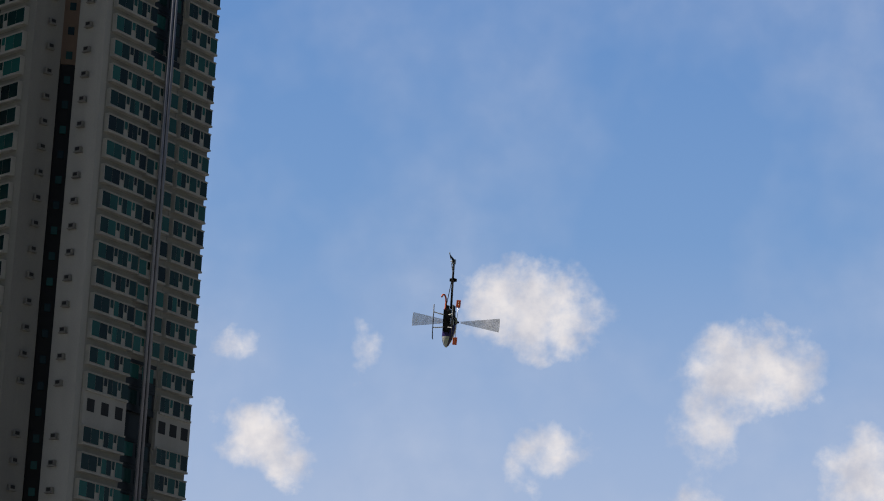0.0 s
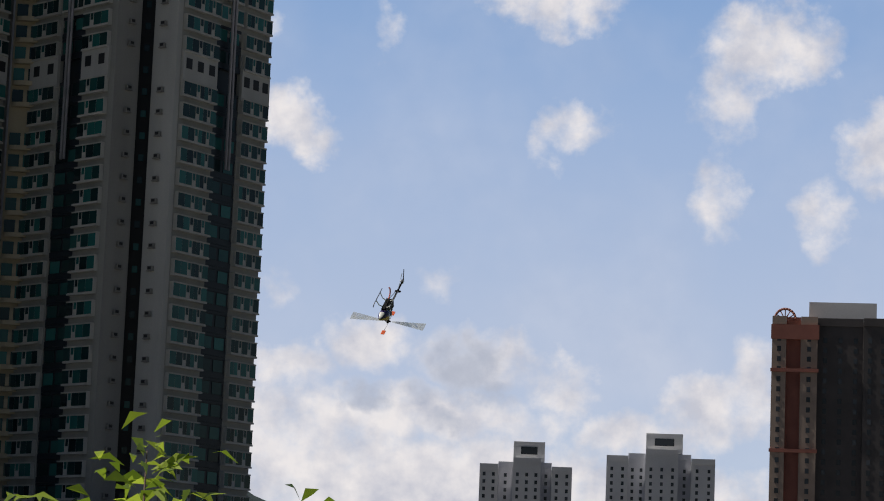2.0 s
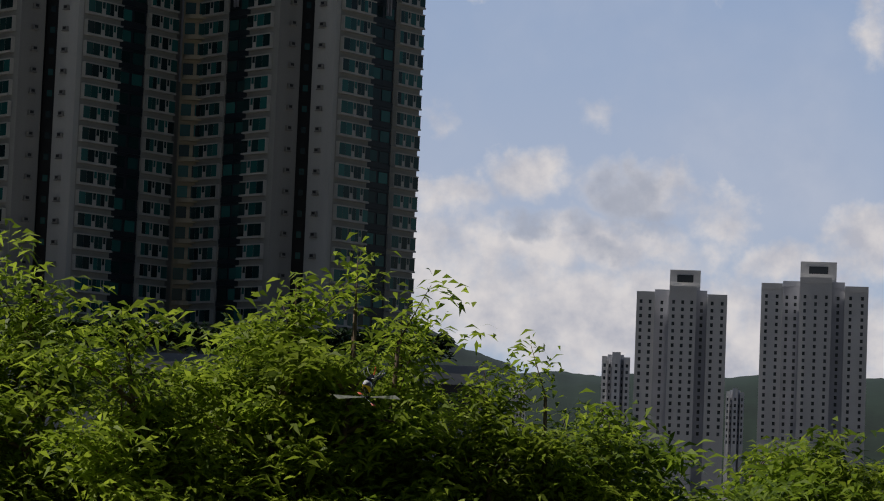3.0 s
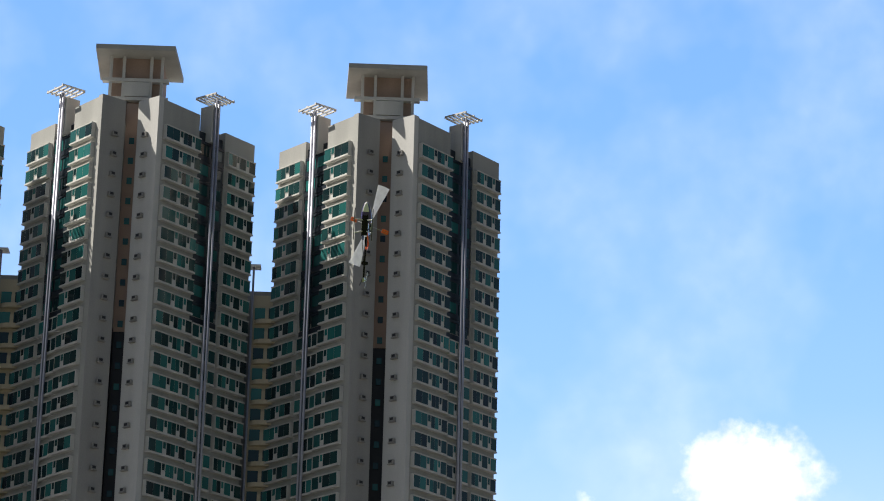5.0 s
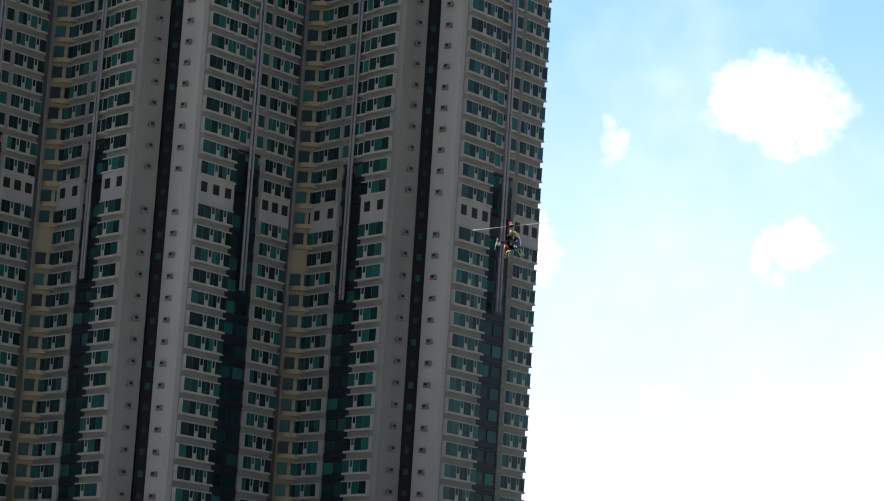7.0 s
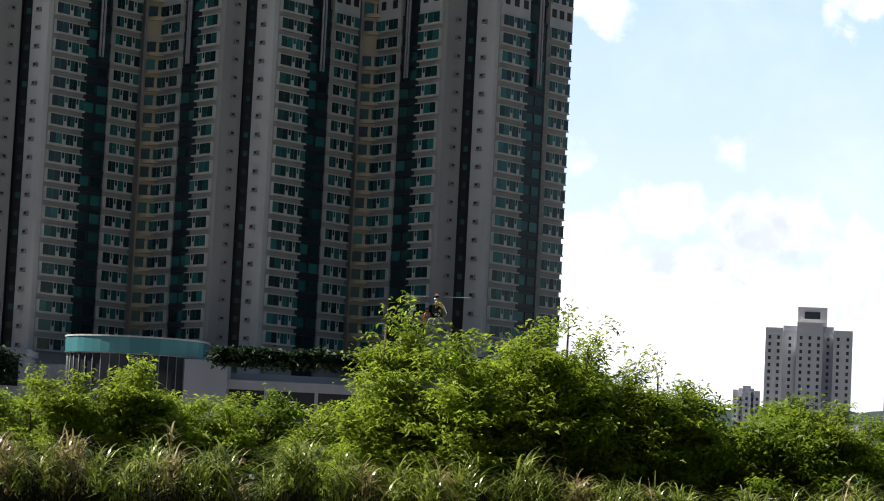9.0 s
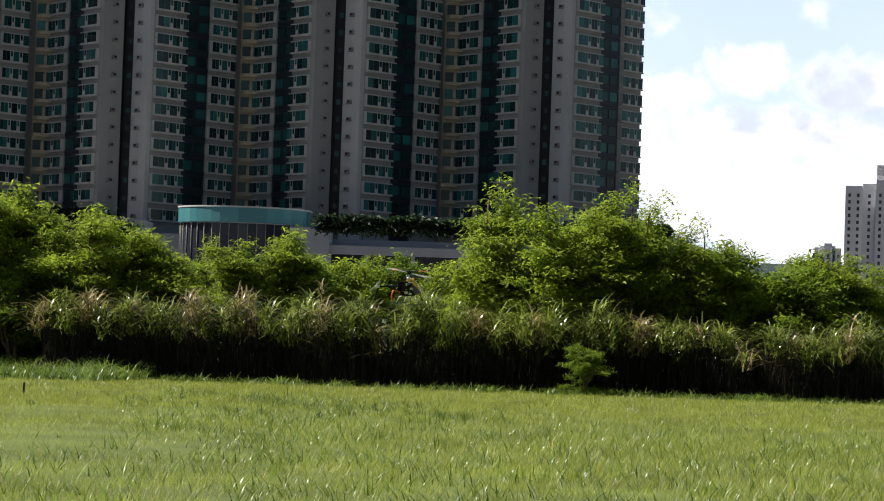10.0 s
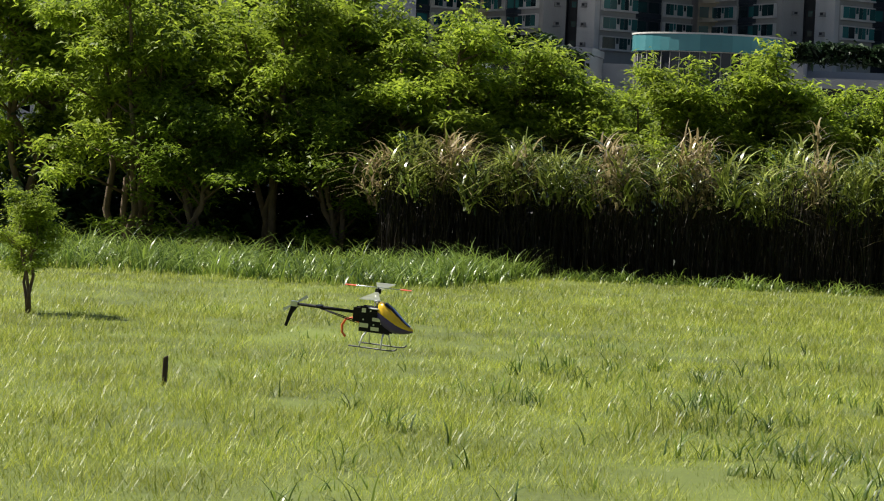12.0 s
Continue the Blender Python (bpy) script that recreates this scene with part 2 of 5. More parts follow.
# ---------------------------------------------------------------- sky backdrop
def build_sky():
    """Far dome in front of the stand, blue above and pale at the horizon, with fair-weather cumulus; coordinates are bearings."""
    R, cols, rows_ = 4300.0, 72, 44
    bm = bmesh.new()
    uv = bm.loops.layers.uv.new("bearing")
    grid = {}
    for i in range(cols + 1):
        for j in range(rows_ + 1):
            az, el = -36 + 72 * i / cols, -4 + 44 * j / rows_
            grid[i, j] = (bm.verts.new((R * math.sin(radians(az)) * math.cos(radians(el)), R * math.cos(radians(az)) * math.cos(radians(el)), R * math.sin(radians(el)))), az, el)
    for i in range(cols):
        for j in range(rows_):
            q = [grid[i, j], grid[i + 1, j], grid[i + 1, j + 1], grid[i, j + 1]]
            f = bm.faces.new([v for v, _, _ in q])
            f.smooth = True
            for lp, (_, az, el) in zip(f.loops, q):
                lp[uv].uv = (az, el)
    m = bpy.data.materials.new("sky_backdrop")
    m.use_nodes = True
    t = m.node_tree
    n, l = t.nodes, t.links
    n.remove(n["Principled BSDF"])

    def math_node(op, a, b=None, c=None):
        k = n.new("ShaderNodeMath")
        k.operation = op
        for i, s in enumerate((a, b, c)):
            if s is None:
                continue
            if isinstance(s, (int, float)):
                k.inputs[i].default_value = s
            else:
                l.new(s, k.inputs[i])
        return k.outputs[0]

    def noise_at(vec, scale, detail, rough=0.55):
        k = n.new("ShaderNodeTexNoise")
        k.inputs["Scale"].default_value, k.inputs["Detail"].default_value, k.inputs["Roughness"].default_value = scale, detail, rough
        l.new(vec, k.inputs["Vector"])
        return k

    uvn = n.new("ShaderNodeUVMap")
    uvn.uv_map = "bearing"
    base = uvn.outputs[0]
    warp = noise_at(base, 0.9, 5)
    vm = n.new("ShaderNodeVectorMath")
    vm.operation = "MULTIPLY_ADD"
    sub = n.new("ShaderNodeVectorMath")
    sub.operation = "SUBTRACT"
    sub.inputs[1].default_value = (0.5, 0.5, 0.5)
    l.new(warp.outputs["Color"], sub.inputs[0])
    l.new(sub.outputs[0], vm.inputs[0])
    vm.inputs[1].default_value = (1.5, 1.5, 0)
    l.new(base, vm.inputs[2])
    sep = n.new("ShaderNodeSeparateXYZ")
    l.new(vm.outputs[0], sep.inputs[0])
    U, V = sep.outputs[0], sep.outputs[1]

    def blobs(spots):
        total = None
        for az, el, w, h, amount in spots:
            du = math_node("DIVIDE", math_node("SUBTRACT", U, az), w)
            dv = math_node("DIVIDE", math_node("SUBTRACT", V, el), h)
            r2 = math_node("MULTIPLY_ADD", du, du, math_node("MULTIPLY", dv, dv))
            g = math_node("MULTIPLY", math_node("SUBTRACT", 1.0, r2), amount)
            total = g if total is None else math_node("SMOOTH_MAX", total, g, 0.3)
        return total

    puffs = noise_at(base, 1.5, 7, 0.58).outputs["Fac"]
    body = blobs(CLOUDS)
    dens = math_node("ADD", body, math_node("MULTIPLY", math_node("SUBTRACT", puffs, 0.5), 1.7))
    mr = n.new("ShaderNodeMapRange")
    mr.interpolation_type = "SMOOTHSTEP"
    mr.inputs[1].default_value, mr.inputs[2].default_value = -0.1, 1.15
    l.new(dens, mr.inputs[0])
    veil = noise_at(base, 0.22, 4).outputs["Fac"]
    vr = n.new("ShaderNodeMapRange")
    vr.inputs[1].default_value, vr.inputs[2].default_value = 0.42, 0.75
    vr.inputs[3].default_value, vr.inputs[4].default_value = 0.0, 0.2
    l.new(veil, vr.inputs[0])
    cover = math_node("MAXIMUM", mr.outputs[0], vr.outputs[0])

    grad = n.new("ShaderNodeValToRGB")
    gr = n.new("ShaderNodeMapRange")
    gr.inputs[1].default_value, gr.inputs[2].default_value = -4, 40
    sep2 = n.new("ShaderNodeSeparateXYZ")
    l.new(base, sep2.inputs[0])
    l.new(sep2.outputs[1], gr.inputs[0])
    l.new(gr.outputs[0], grad.inputs[0])
    e = grad.color_ramp.elements
    e[0].position, e[0].color = 0.10, (0.50, 0.62, 0.78, 1)
    e[1].position, e[1].color = 0.95, (0.07, 0.18, 0.50, 1)
    for pos, c in ((0.22, (0.50, 0.585, 0.76, 1)), (0.34, (0.36, 0.485, 0.725, 1)), (0.44, (0.205, 0.365, 0.66, 1)), (0.54, (0.15, 0.305, 0.62, 1))):
        k = e.new(pos)
        k.color = c
    shade = blobs(GREY_PATCHES)
    shade = math_node("ADD", shade, math_node("MULTIPLY", math_node("SUBTRACT", puffs, 0.5), 1.6))
    sr = n.new("ShaderNodeMapRange")
    sr.interpolation_type = "SMOOTHSTEP"
    sr.inputs[1].default_value, sr.inputs[2].default_value = -0.2, 1.2
    l.new(shade, sr.inputs[0])
    tone = noise_at(base, 1.1, 6).outputs["Fac"]
    tr = n.new("ShaderNodeValToRGB")
    tr.color_ramp.elements[0].position, tr.color_ramp.elements[0].color = 0.32, (0.60, 0.61, 0.69, 1)
    tr.color_ramp.elements[1].position, tr.color_ramp.elements[1].color = 0.62, (0.90, 0.86, 0.86, 1)
    l.new(tone, tr.inputs[0])
    grey = n.new("ShaderNodeMixRGB")
    grey.inputs[2].default_value = (0.40, 0.45, 0.57, 1)
    l.new(math_node("MULTIPLY", sr.outputs[0], 0.8), grey.inputs[0])
    l.new(tr.outputs[0], grey.inputs[1])
    mix = n.new("ShaderNodeMixRGB")
    l.new(cover, mix.inputs[0])
    l.new(grad.outputs[0], mix.inputs[1])
    l.new(grey.outputs[0], mix.inputs[2])
    em = n.new("ShaderNodeEmission")
    em.inputs[1].default_value = 1.22
    l.new(mix.outputs[0], em.inputs[0])
    l.new(em.outputs[0], n["Material Output"].inputs["Surface"])
    ob = part("backdrop", bm, m, None)
    ob.visible_shadow = False
    tagged(ob, "blue summer sky with scattered white cumulus clouds", "sky", kind="structure")


# bearing, height, half width, half height, density
CLOUDS = [(15.3, 10.7, 1.1, 1.2, 1.0), (8.1, 13.9, 1.72, 1.09, 1.1), (8.85, 13.5, 0.8, 0.69, 0.8), (12.75, 12.8, 1.61, 1.03, 1.1), (11.95, 11.7, 0.86, 1.03, 0.75), (13.95, 12.9, 0.69, 0.57, 0.6),
          (2.55, 10.95, 0.98, 0.86, 1.1), (3.15, 10.5, 0.69, 0.63, 0.9), (8.65, 11.05, 0.92, 0.48, 0.7), (8.15, 10.7, 0.4, 0.57, 0.5), (11.75, 9.7, 0.69, 0.98, 0.75), (13.95, 9.35, 0.69, 0.92, 0.7),
          (2.05, 12.8, 0.52, 0.46, 0.5), (4.55, 12.9, 0.4, 0.63, 0.4), (2.65, 7.6, 0.46, 0.46, 0.4), (5.95, 7.7, 0.57, 0.4, 0.4),
          (4.5, 6.3, 1.2, 0.65, 1.0), (2.8, 5.9, 1.1, 0.6, 1.0), (6.8, 6.1, 1.4, 0.85, 1.0), (8.6, 5.7, 0.9, 0.7, 0.9), (5.5, 4.9, 4.0, 0.8, 1.1),
          (2.0, 4.2, 4.0, 1.8, 1.0), (6.0, 3.4, 6.0, 1.3, 1.3), (10.0, 4.5, 1.5, 0.75, 1.1), (11.6, 5.2, 1.1, 0.9, 1.1), (12.6, 5.6, 0.8, 1.2, 1.0), (10.5, 2.8, 7.0, 1.4, 1.2)]
GREY_PATCHES = [(6.6, 6.0, 0.8, 0.75, 1.0), (7.1, 5.5, 0.8, 0.45, 1.0), (4.5, 5.35, 0.5, 0.4, 1.0), (5.6, 5.3, 0.5, 0.3, 0.7), (6.2, 4.8, 0.7, 0.3, 0.6)]
build_sky()


# ---------------------------------------------------------------- ground and far land
def build_ground():
    xs = sorted(set([-4200, -2500, -1200, -600, -300] + list(range(-160, 161, 8)) + [300, 600, 1200, 2500, 4200]))
    ys = sorted(set([-1500, -700, -300, -120] + list(range(-60, 121, 6)) + [160, 220, 300, 450, 700, 1200, 2000, 3000, 4250]))
    bm = bmesh.new()
    g = {}
    for i, x in enumerate(xs):
        for j, y in enumerate(ys):
            z = 0.10 * noise.noise(Vector((x * 0.09, y * 0.09, 0.3))) if -60 <= y <= 66 and abs(x) < 160 else 0.0
            g[i, j] = bm.verts.new((x, y, z - 0.02))
    for i in range(len(xs) - 1):
        for j in range(len(ys) - 1):
            f = bm.faces.new((g[i, j], g[i + 1, j], g[i + 1, j + 1], g[i, j + 1]))
            f.smooth, f.material_index = True, int(ys[j] >= 96 or ys[j] < -60 or abs(xs[i]) >= 160)
    tagged(part("ground", bm, [M_SOIL, M_CITY], None), "flat open field of uneven bright green grass", "field", kind="structure")


def build_hill(name, az0, az1, d, profile, label):
    """A wooded ridge with a bumpy canopy outline."""
    bm = bmesh.new()
    n, depth = 90, 14
    g = {}
    for i in range(n + 1):
        az = az0 + (az1 - az0) * i / n
        f = i / n * (len(profile) - 1)
        k = min(int(f), len(profile) - 2)
        top = profile[k] + (profile[k + 1] - profile[k]) * (f - k)
        for j in range(depth + 1):
            s = j / depth
            p = place(az, d - 350 + 700 * s)
            h = top * math.sin(math.pi * min(1, s * 1.0)) ** 0.8
            h += (5.0 * noise.noise(Vector((p.x * 0.02, p.y * 0.02, 1))) + 2.5 * noise.noise(Vector((p.x * 0.09, p.y * 0.09, 4)))) * (h > 1)
            g[i, j] = bm.verts.new((p.x, p.y, max(h, -1)))
    for i in range(n):
        for j in range(depth):
            bm.faces.new((g[i, j], g[i + 1, j], g[i + 1, j + 1], g[i, j + 1])).smooth = True
    tagged(part(name, bm, M_HILL, None), label, "hill", kind="structure")


build_ground()
build_hill("hill", -9, 4.4, 1700, [150, 160, 160, 158, 152, 140, 116, 88, 68], "steep wooded hillside behind the towers")
build_hill("ridge", 3.5, 16, 2300, [86, 92, 90, 94, 98, 94, 90, 88], "low distant wooded ridge")


def far_tower(name, az0, az1, d, top, label, red=False, crown=True, low=2.0):
    """Far housing block: wings that step in and out, window columns on every storey, roof rooms."""
    h = d * math.tan(radians(top)) + 1.65
    w = d * (math.tan(radians(az1)) - math.tan(radians(az0)))
    c = place((az0 + az1) / 2, d)
    ob = thing(name, Matrix.Translation(c) @ Matrix.Rotation(-radians((az0 + az1) / 2), 4, "Z"), label, "tower block", "far tower blocks")
    n = 5
    floors = int(h / 2.9)
    # set-back wings of the pale towers get the colour with painted shade
    wall_m = [M_CREAM, M_RED, M_CREAM, M_BROWN_SHADE, M_BROWN_SHADE] if red else [M_FAR, M_FAR_SHADED, M_FAR, M_FAR_SHADED, M_FAR]
    hs = [h, h, h, h, h] if red else [h * 0.97, h * 0.985, h, h * 0.985, h * 0.965]
    ws = [0.0, 0.11, 0.22, 0.35, 0.7, 1.0] if red else [0.0, 0.2, 0.36, 0.66, 0.78, 1.0]
    fronts = [0.0, 2.2, 0.4, 3.0, 1.0] if red else [1.0, 5.0, -2.0, 4.0, 0.0]
    bm_pane = bmesh.new()
    box(bm_pane, -0.75, 0.75, -0.12, 0.1, 0, 1.5)
    box(bm_pane, -0.85, 0.85, -0.22, 0.1, -0.14, -0.02)
    pane = mesh_of("pane", bm_pane, [M_WINDOW])
    for k in range(n):
        x0, x1 = -w / 2 + ws[k] * w, -w / 2 + ws[k + 1] * w
        bm = bmesh.new()
        box(bm, x0, x1 - 0.02 * (k < n - 1), fronts[k], 22, -2, hs[k])
        box(bm, x0 - 0.0, x1 - 0.03, fronts[k] - 0.35, fronts[k] - 0.003, hs[k] - 1.3, hs[k] + 1.0)
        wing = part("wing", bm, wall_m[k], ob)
        cols = max(1, round((x1 - x0) / 4.2))
        pitch = (x1 - x0) / cols
        for q in range(cols):
            if red and k == 1:
                continue
            bmw = bmesh.new()
            for fl in range(8, floors - 1):
                z = fl * 2.9 + 0.8
                if z > hs[k] - 3.0:
                    continue
                xc = x0 + (q + 0.5) * pitch
                box(bmw, xc - min(0.55, pitch * 0.2), xc + min(0.55, pitch * 0.2), fronts[k] - 0.12, fronts[k] - 0.004, z, z + 1.45)
            part("window_column", bmw, M_WINDOW, wing)["kind"] = "stuff"
    if crown:
        bm = bmesh.new()
        a0, a1 = (0.28, 0.8) if red else (0.36, 0.70)
        box(bm, -w / 2 + a0 * w, -w / 2 + a1 * w, 6, 16, h, h + (6.0 if red else 8.0))
        part("roof_room", bm, M_FAR, ob)
        if not red:
            bm = bmesh.new()
            box(bm, -w / 2 + 0.44 * w, -w / 2 + 0.62 * w, 5.6, 6 - 0.003, h + 3, h + 6)
            part("roof_opening", bm, M_WINDOW, ob)
    if red:
        bm = bmesh.new()
        for k in range(13):
            a, b = math.pi * k / 12, math.pi * (k + 1) / 12
            if k < 12:
                tube(bm, [(-w / 2 + 3.6 - 3 * math.cos(a), 0.6, h + 3.2 * math.sin(a)), (-w / 2 + 3.6 - 3 * math.cos(b), 0.6, h + 3.2 * math.sin(b))], [0.35, 0.35], 6)
            if k % 2 == 0:
                tube(bm, [(-w / 2 + 3.6, 0.6, h), (-w / 2 + 3.6 - 3 * math.cos(a), 0.6, h + 3.2 * math.sin(a))], [0.16, 0.16], 5)
        part("roof_arch", bm, M_RED, ob, "terracotta roof arch")
        for z in (h - 5.6, h - 15, h - 38, h - 60):
            bm = bmesh.new()
            box(bm, -w / 2 - 0.3, -w / 2 + w * 0.36, -0.5, -0.02, z, z + (4.2 if z > h - 8 else 1.0))
            part("string_course", bm, M_RED, ob)
    return ob


far_tower("tower_block", 6.88, 8.73, 1100, 4.2, "pale grey housing tower with stepped wings beyond the trees")
far_tower("tower_block", 9.45, 11.6, 1120, 4.5, "pale grey housing tower with stepped wings beside its twin")
far_tower("tower_block", 6.2, 6.78, 1250, 2.75, "low beige apartment block at the hill's foot", crown=False)
far_tower("tower_block", 8.78, 9.15, 1300, 2.1, "low grey block between the housing towers", crown=False)
far_tower("tower_block", 4.3, 4.65, 1300, 2.0, "small pale building under the ridge", crown=False)
far_tower("red_tower", 12.6, 15.1, 800, 7.4, "tall terracotta and brown residential tower with a roof arch, shade painted dark on its right", red=True)


# ---------------------------------------------------------------- the estate's towers
FLOOR, BASE, FLOORS, ROW_Y = 2.93, 22.0, 44, 394.0
ROOF = BASE + FLOORS * FLOOR
REFUGE = 20


def profile_mesh(name, outline, length, material):
    """A (y, z) outline drawn out along x."""
    bm = bmesh.new()
    ends = [[bm.verts.new((x, y, z)) for y, z in outline] for x in (0, length)]
    n = len(outline)
    for i in range(n):
        bm.faces.new((ends[0][i], ends[0][(i + 1) % n], ends[1][(i + 1) % n], ends[1][i]))
    bm.faces.new(ends[0][::-1])
    bm.faces.new(ends[1])
    bmesh.ops.recalc_face_normals(bm, faces=bm.faces)
    return mesh_of(name, bm, [material])


PANE_CACHE = {}


def pane_mesh(w, z0=0.80, z1=2.44):
    """One window light: glass in a thin rim."""
    key = (round(w, 2), z0)
    if key not in PANE_CACHE:
        bm = bmesh.new()
        box(bm, 0.0, w, -0.07, -0.003, z0, z1)
        bm.faces.ensure_lookup_table()
        front = bm.faces[2]
        bmesh.ops.inset_individual(bm, faces=[front], thickness=min(0.11, w * 0.2), depth=-0.03)
        front.material_index = 1
        PANE_CACHE[key] = mesh_of("pane", bm, [M_FRAME, M_GLASS])
    return PANE_CACHE[key]


def bay_meshes(widths, out=0.55):
    """One storey's projecting window box with sill and head, and where its panes sit."""
    total = sum(widths)
    body = profile_mesh("window_bay", [(-0.003, 0.5), (-out - 0.15, 0.5), (-out - 0.15, 0.72), (-out, 0.76), (-out, 2.47), (-out - 0.1, 2.5), (-out - 0.1, 2.64), (-0.003, 2.64)], total, M_BAY)
    panes, x = [], 0.0
    for w in widths:
        if w > 0.9:
            half = (w - 0.12) / 2
            panes += [(pane_mesh(half), x + 0.05, -out), (pane_mesh(half), x + 0.07 + half, -out)] if w > 1.5 else [(pane_mesh(w - 0.16), x + 0.08, -out)]
        else:
            panes.append((pane_mesh(w - 0.16, 1.55), x + 0.08, -out))
        x += w
    return body, panes


def add_bay(bay, ob, m):
    body, panes = bay
    b = shared("window_bay", body, ob, m)
    for mesh, x, y in panes:
        shared("pane", mesh, b, Matrix.Translation((x, y, 0)))


BAY_WIDE = bay_meshes((2.7, 0.7, 1.7, 0.6, 1.3))
BAY_FAR = bay_meshes((1.7, 0.6, 1.4, 0.6, 1.4))
BAY_MID = bay_meshes((1.4, 0.6, 1.4, 1.4))
BAY_WIDE_LEFT = bay_meshes((1.5, 0.7, 3.1))
BAY_FAR_LEFT = bay_meshes((2.2, 0.8, 2.5))
BAY_MID_LEFT = bay_meshes((1.4, 0.6, 1.3, 1.2))


def cooler_mesh():
    bm = bmesh.new()
    box(bm, -0.42, 0.42, -0.42, -0.003, 0, 0.55)
    box(bm, -0.5, 0.5, -0.5, -0.003, -0.14, -0.004)
    box(bm, -0.3, 0.3, -0.45, -0.423, 0.08, 0.48, 1)
    bmesh.ops.bevel(bm, geom=list(bm.edges), offset=0.02, segments=1, affect="EDGES")
    return mesh_of("air_conditioner", bm, [M_AC, M_DARK])


def balcony_mesh(paint):
    bm = bmesh.new()
    ring = [(1.75 * math.cos(math.pi * k / 10), -1.1 * math.sin(math.pi * k / 10)) for k in range(11)]
    prism(bm, ring[::-1], 0.25, 0.85)
    box(bm, -1.7, -0.25, -0.3, -0.003, 0.952, 2.6, 1)
    box(bm, 0.25, 1.7, -0.3, -0.003, 0.952, 2.6, 1)
    box(bm, -0.25, 0.25, -0.5, -0.003, 0.953, 2.2)
    return mesh_of("balcony", bm, [paint, M_GLASS])


COOLER, BALCONY_BEIGE = cooler_mesh(), balcony_mesh(M_BEIGE)


RECESS = profile_mesh("recess_panel", [(-0.003, 0.0), (-0.55, 0.0), (-0.55, 0.7), (-0.4, 0.72), (-0.4, 2.5), (-0.5, 2.52), (-0.5, 2.9), (-0.003, 2.9)], 5.3, M_NAVY)
RECESS_LEFT = profile_mesh("recess_panel", [(-0.003, 0.0), (-0.55, 0.0), (-0.55, 0.7), (-0.4, 0.72), (-0.4, 2.5), (-0.5, 2.52), (-0.5, 2.9), (-0.003, 2.9)], 5.0, M_NAVY)


def dark_pane_mesh():
    bm = bmesh.new()
    box(bm, 0.0, 2.0, -0.07, -0.003, 0.85, 2.4)
    bm.faces.ensure_lookup_table()
    front = bm.faces[2]
    bmesh.ops.inset_individual(bm, faces=[front], thickness=0.1, depth=-0.03)
    front.material_index = 1
    return mesh_of("pane", bm, [M_NAVY, M_GLASS])


DARK_PANE = dark_pane_mesh()


def frame_matrix(origin, xdir):
    x = Vector(xdir).normalized()
    y = Vector((-x.y, x.x))
    return Matrix(((x.x, y.x, 0, origin[0]), (x.y, y.y, 0, origin[1]), (0, 0, 1, 0), (0, 0, 0, 1)))


RIGHT = frame_matrix((3.9, 0), (0.637, 0.771))
LEFT = frame_matrix((-3.9, 0), (0.637, -0.771))


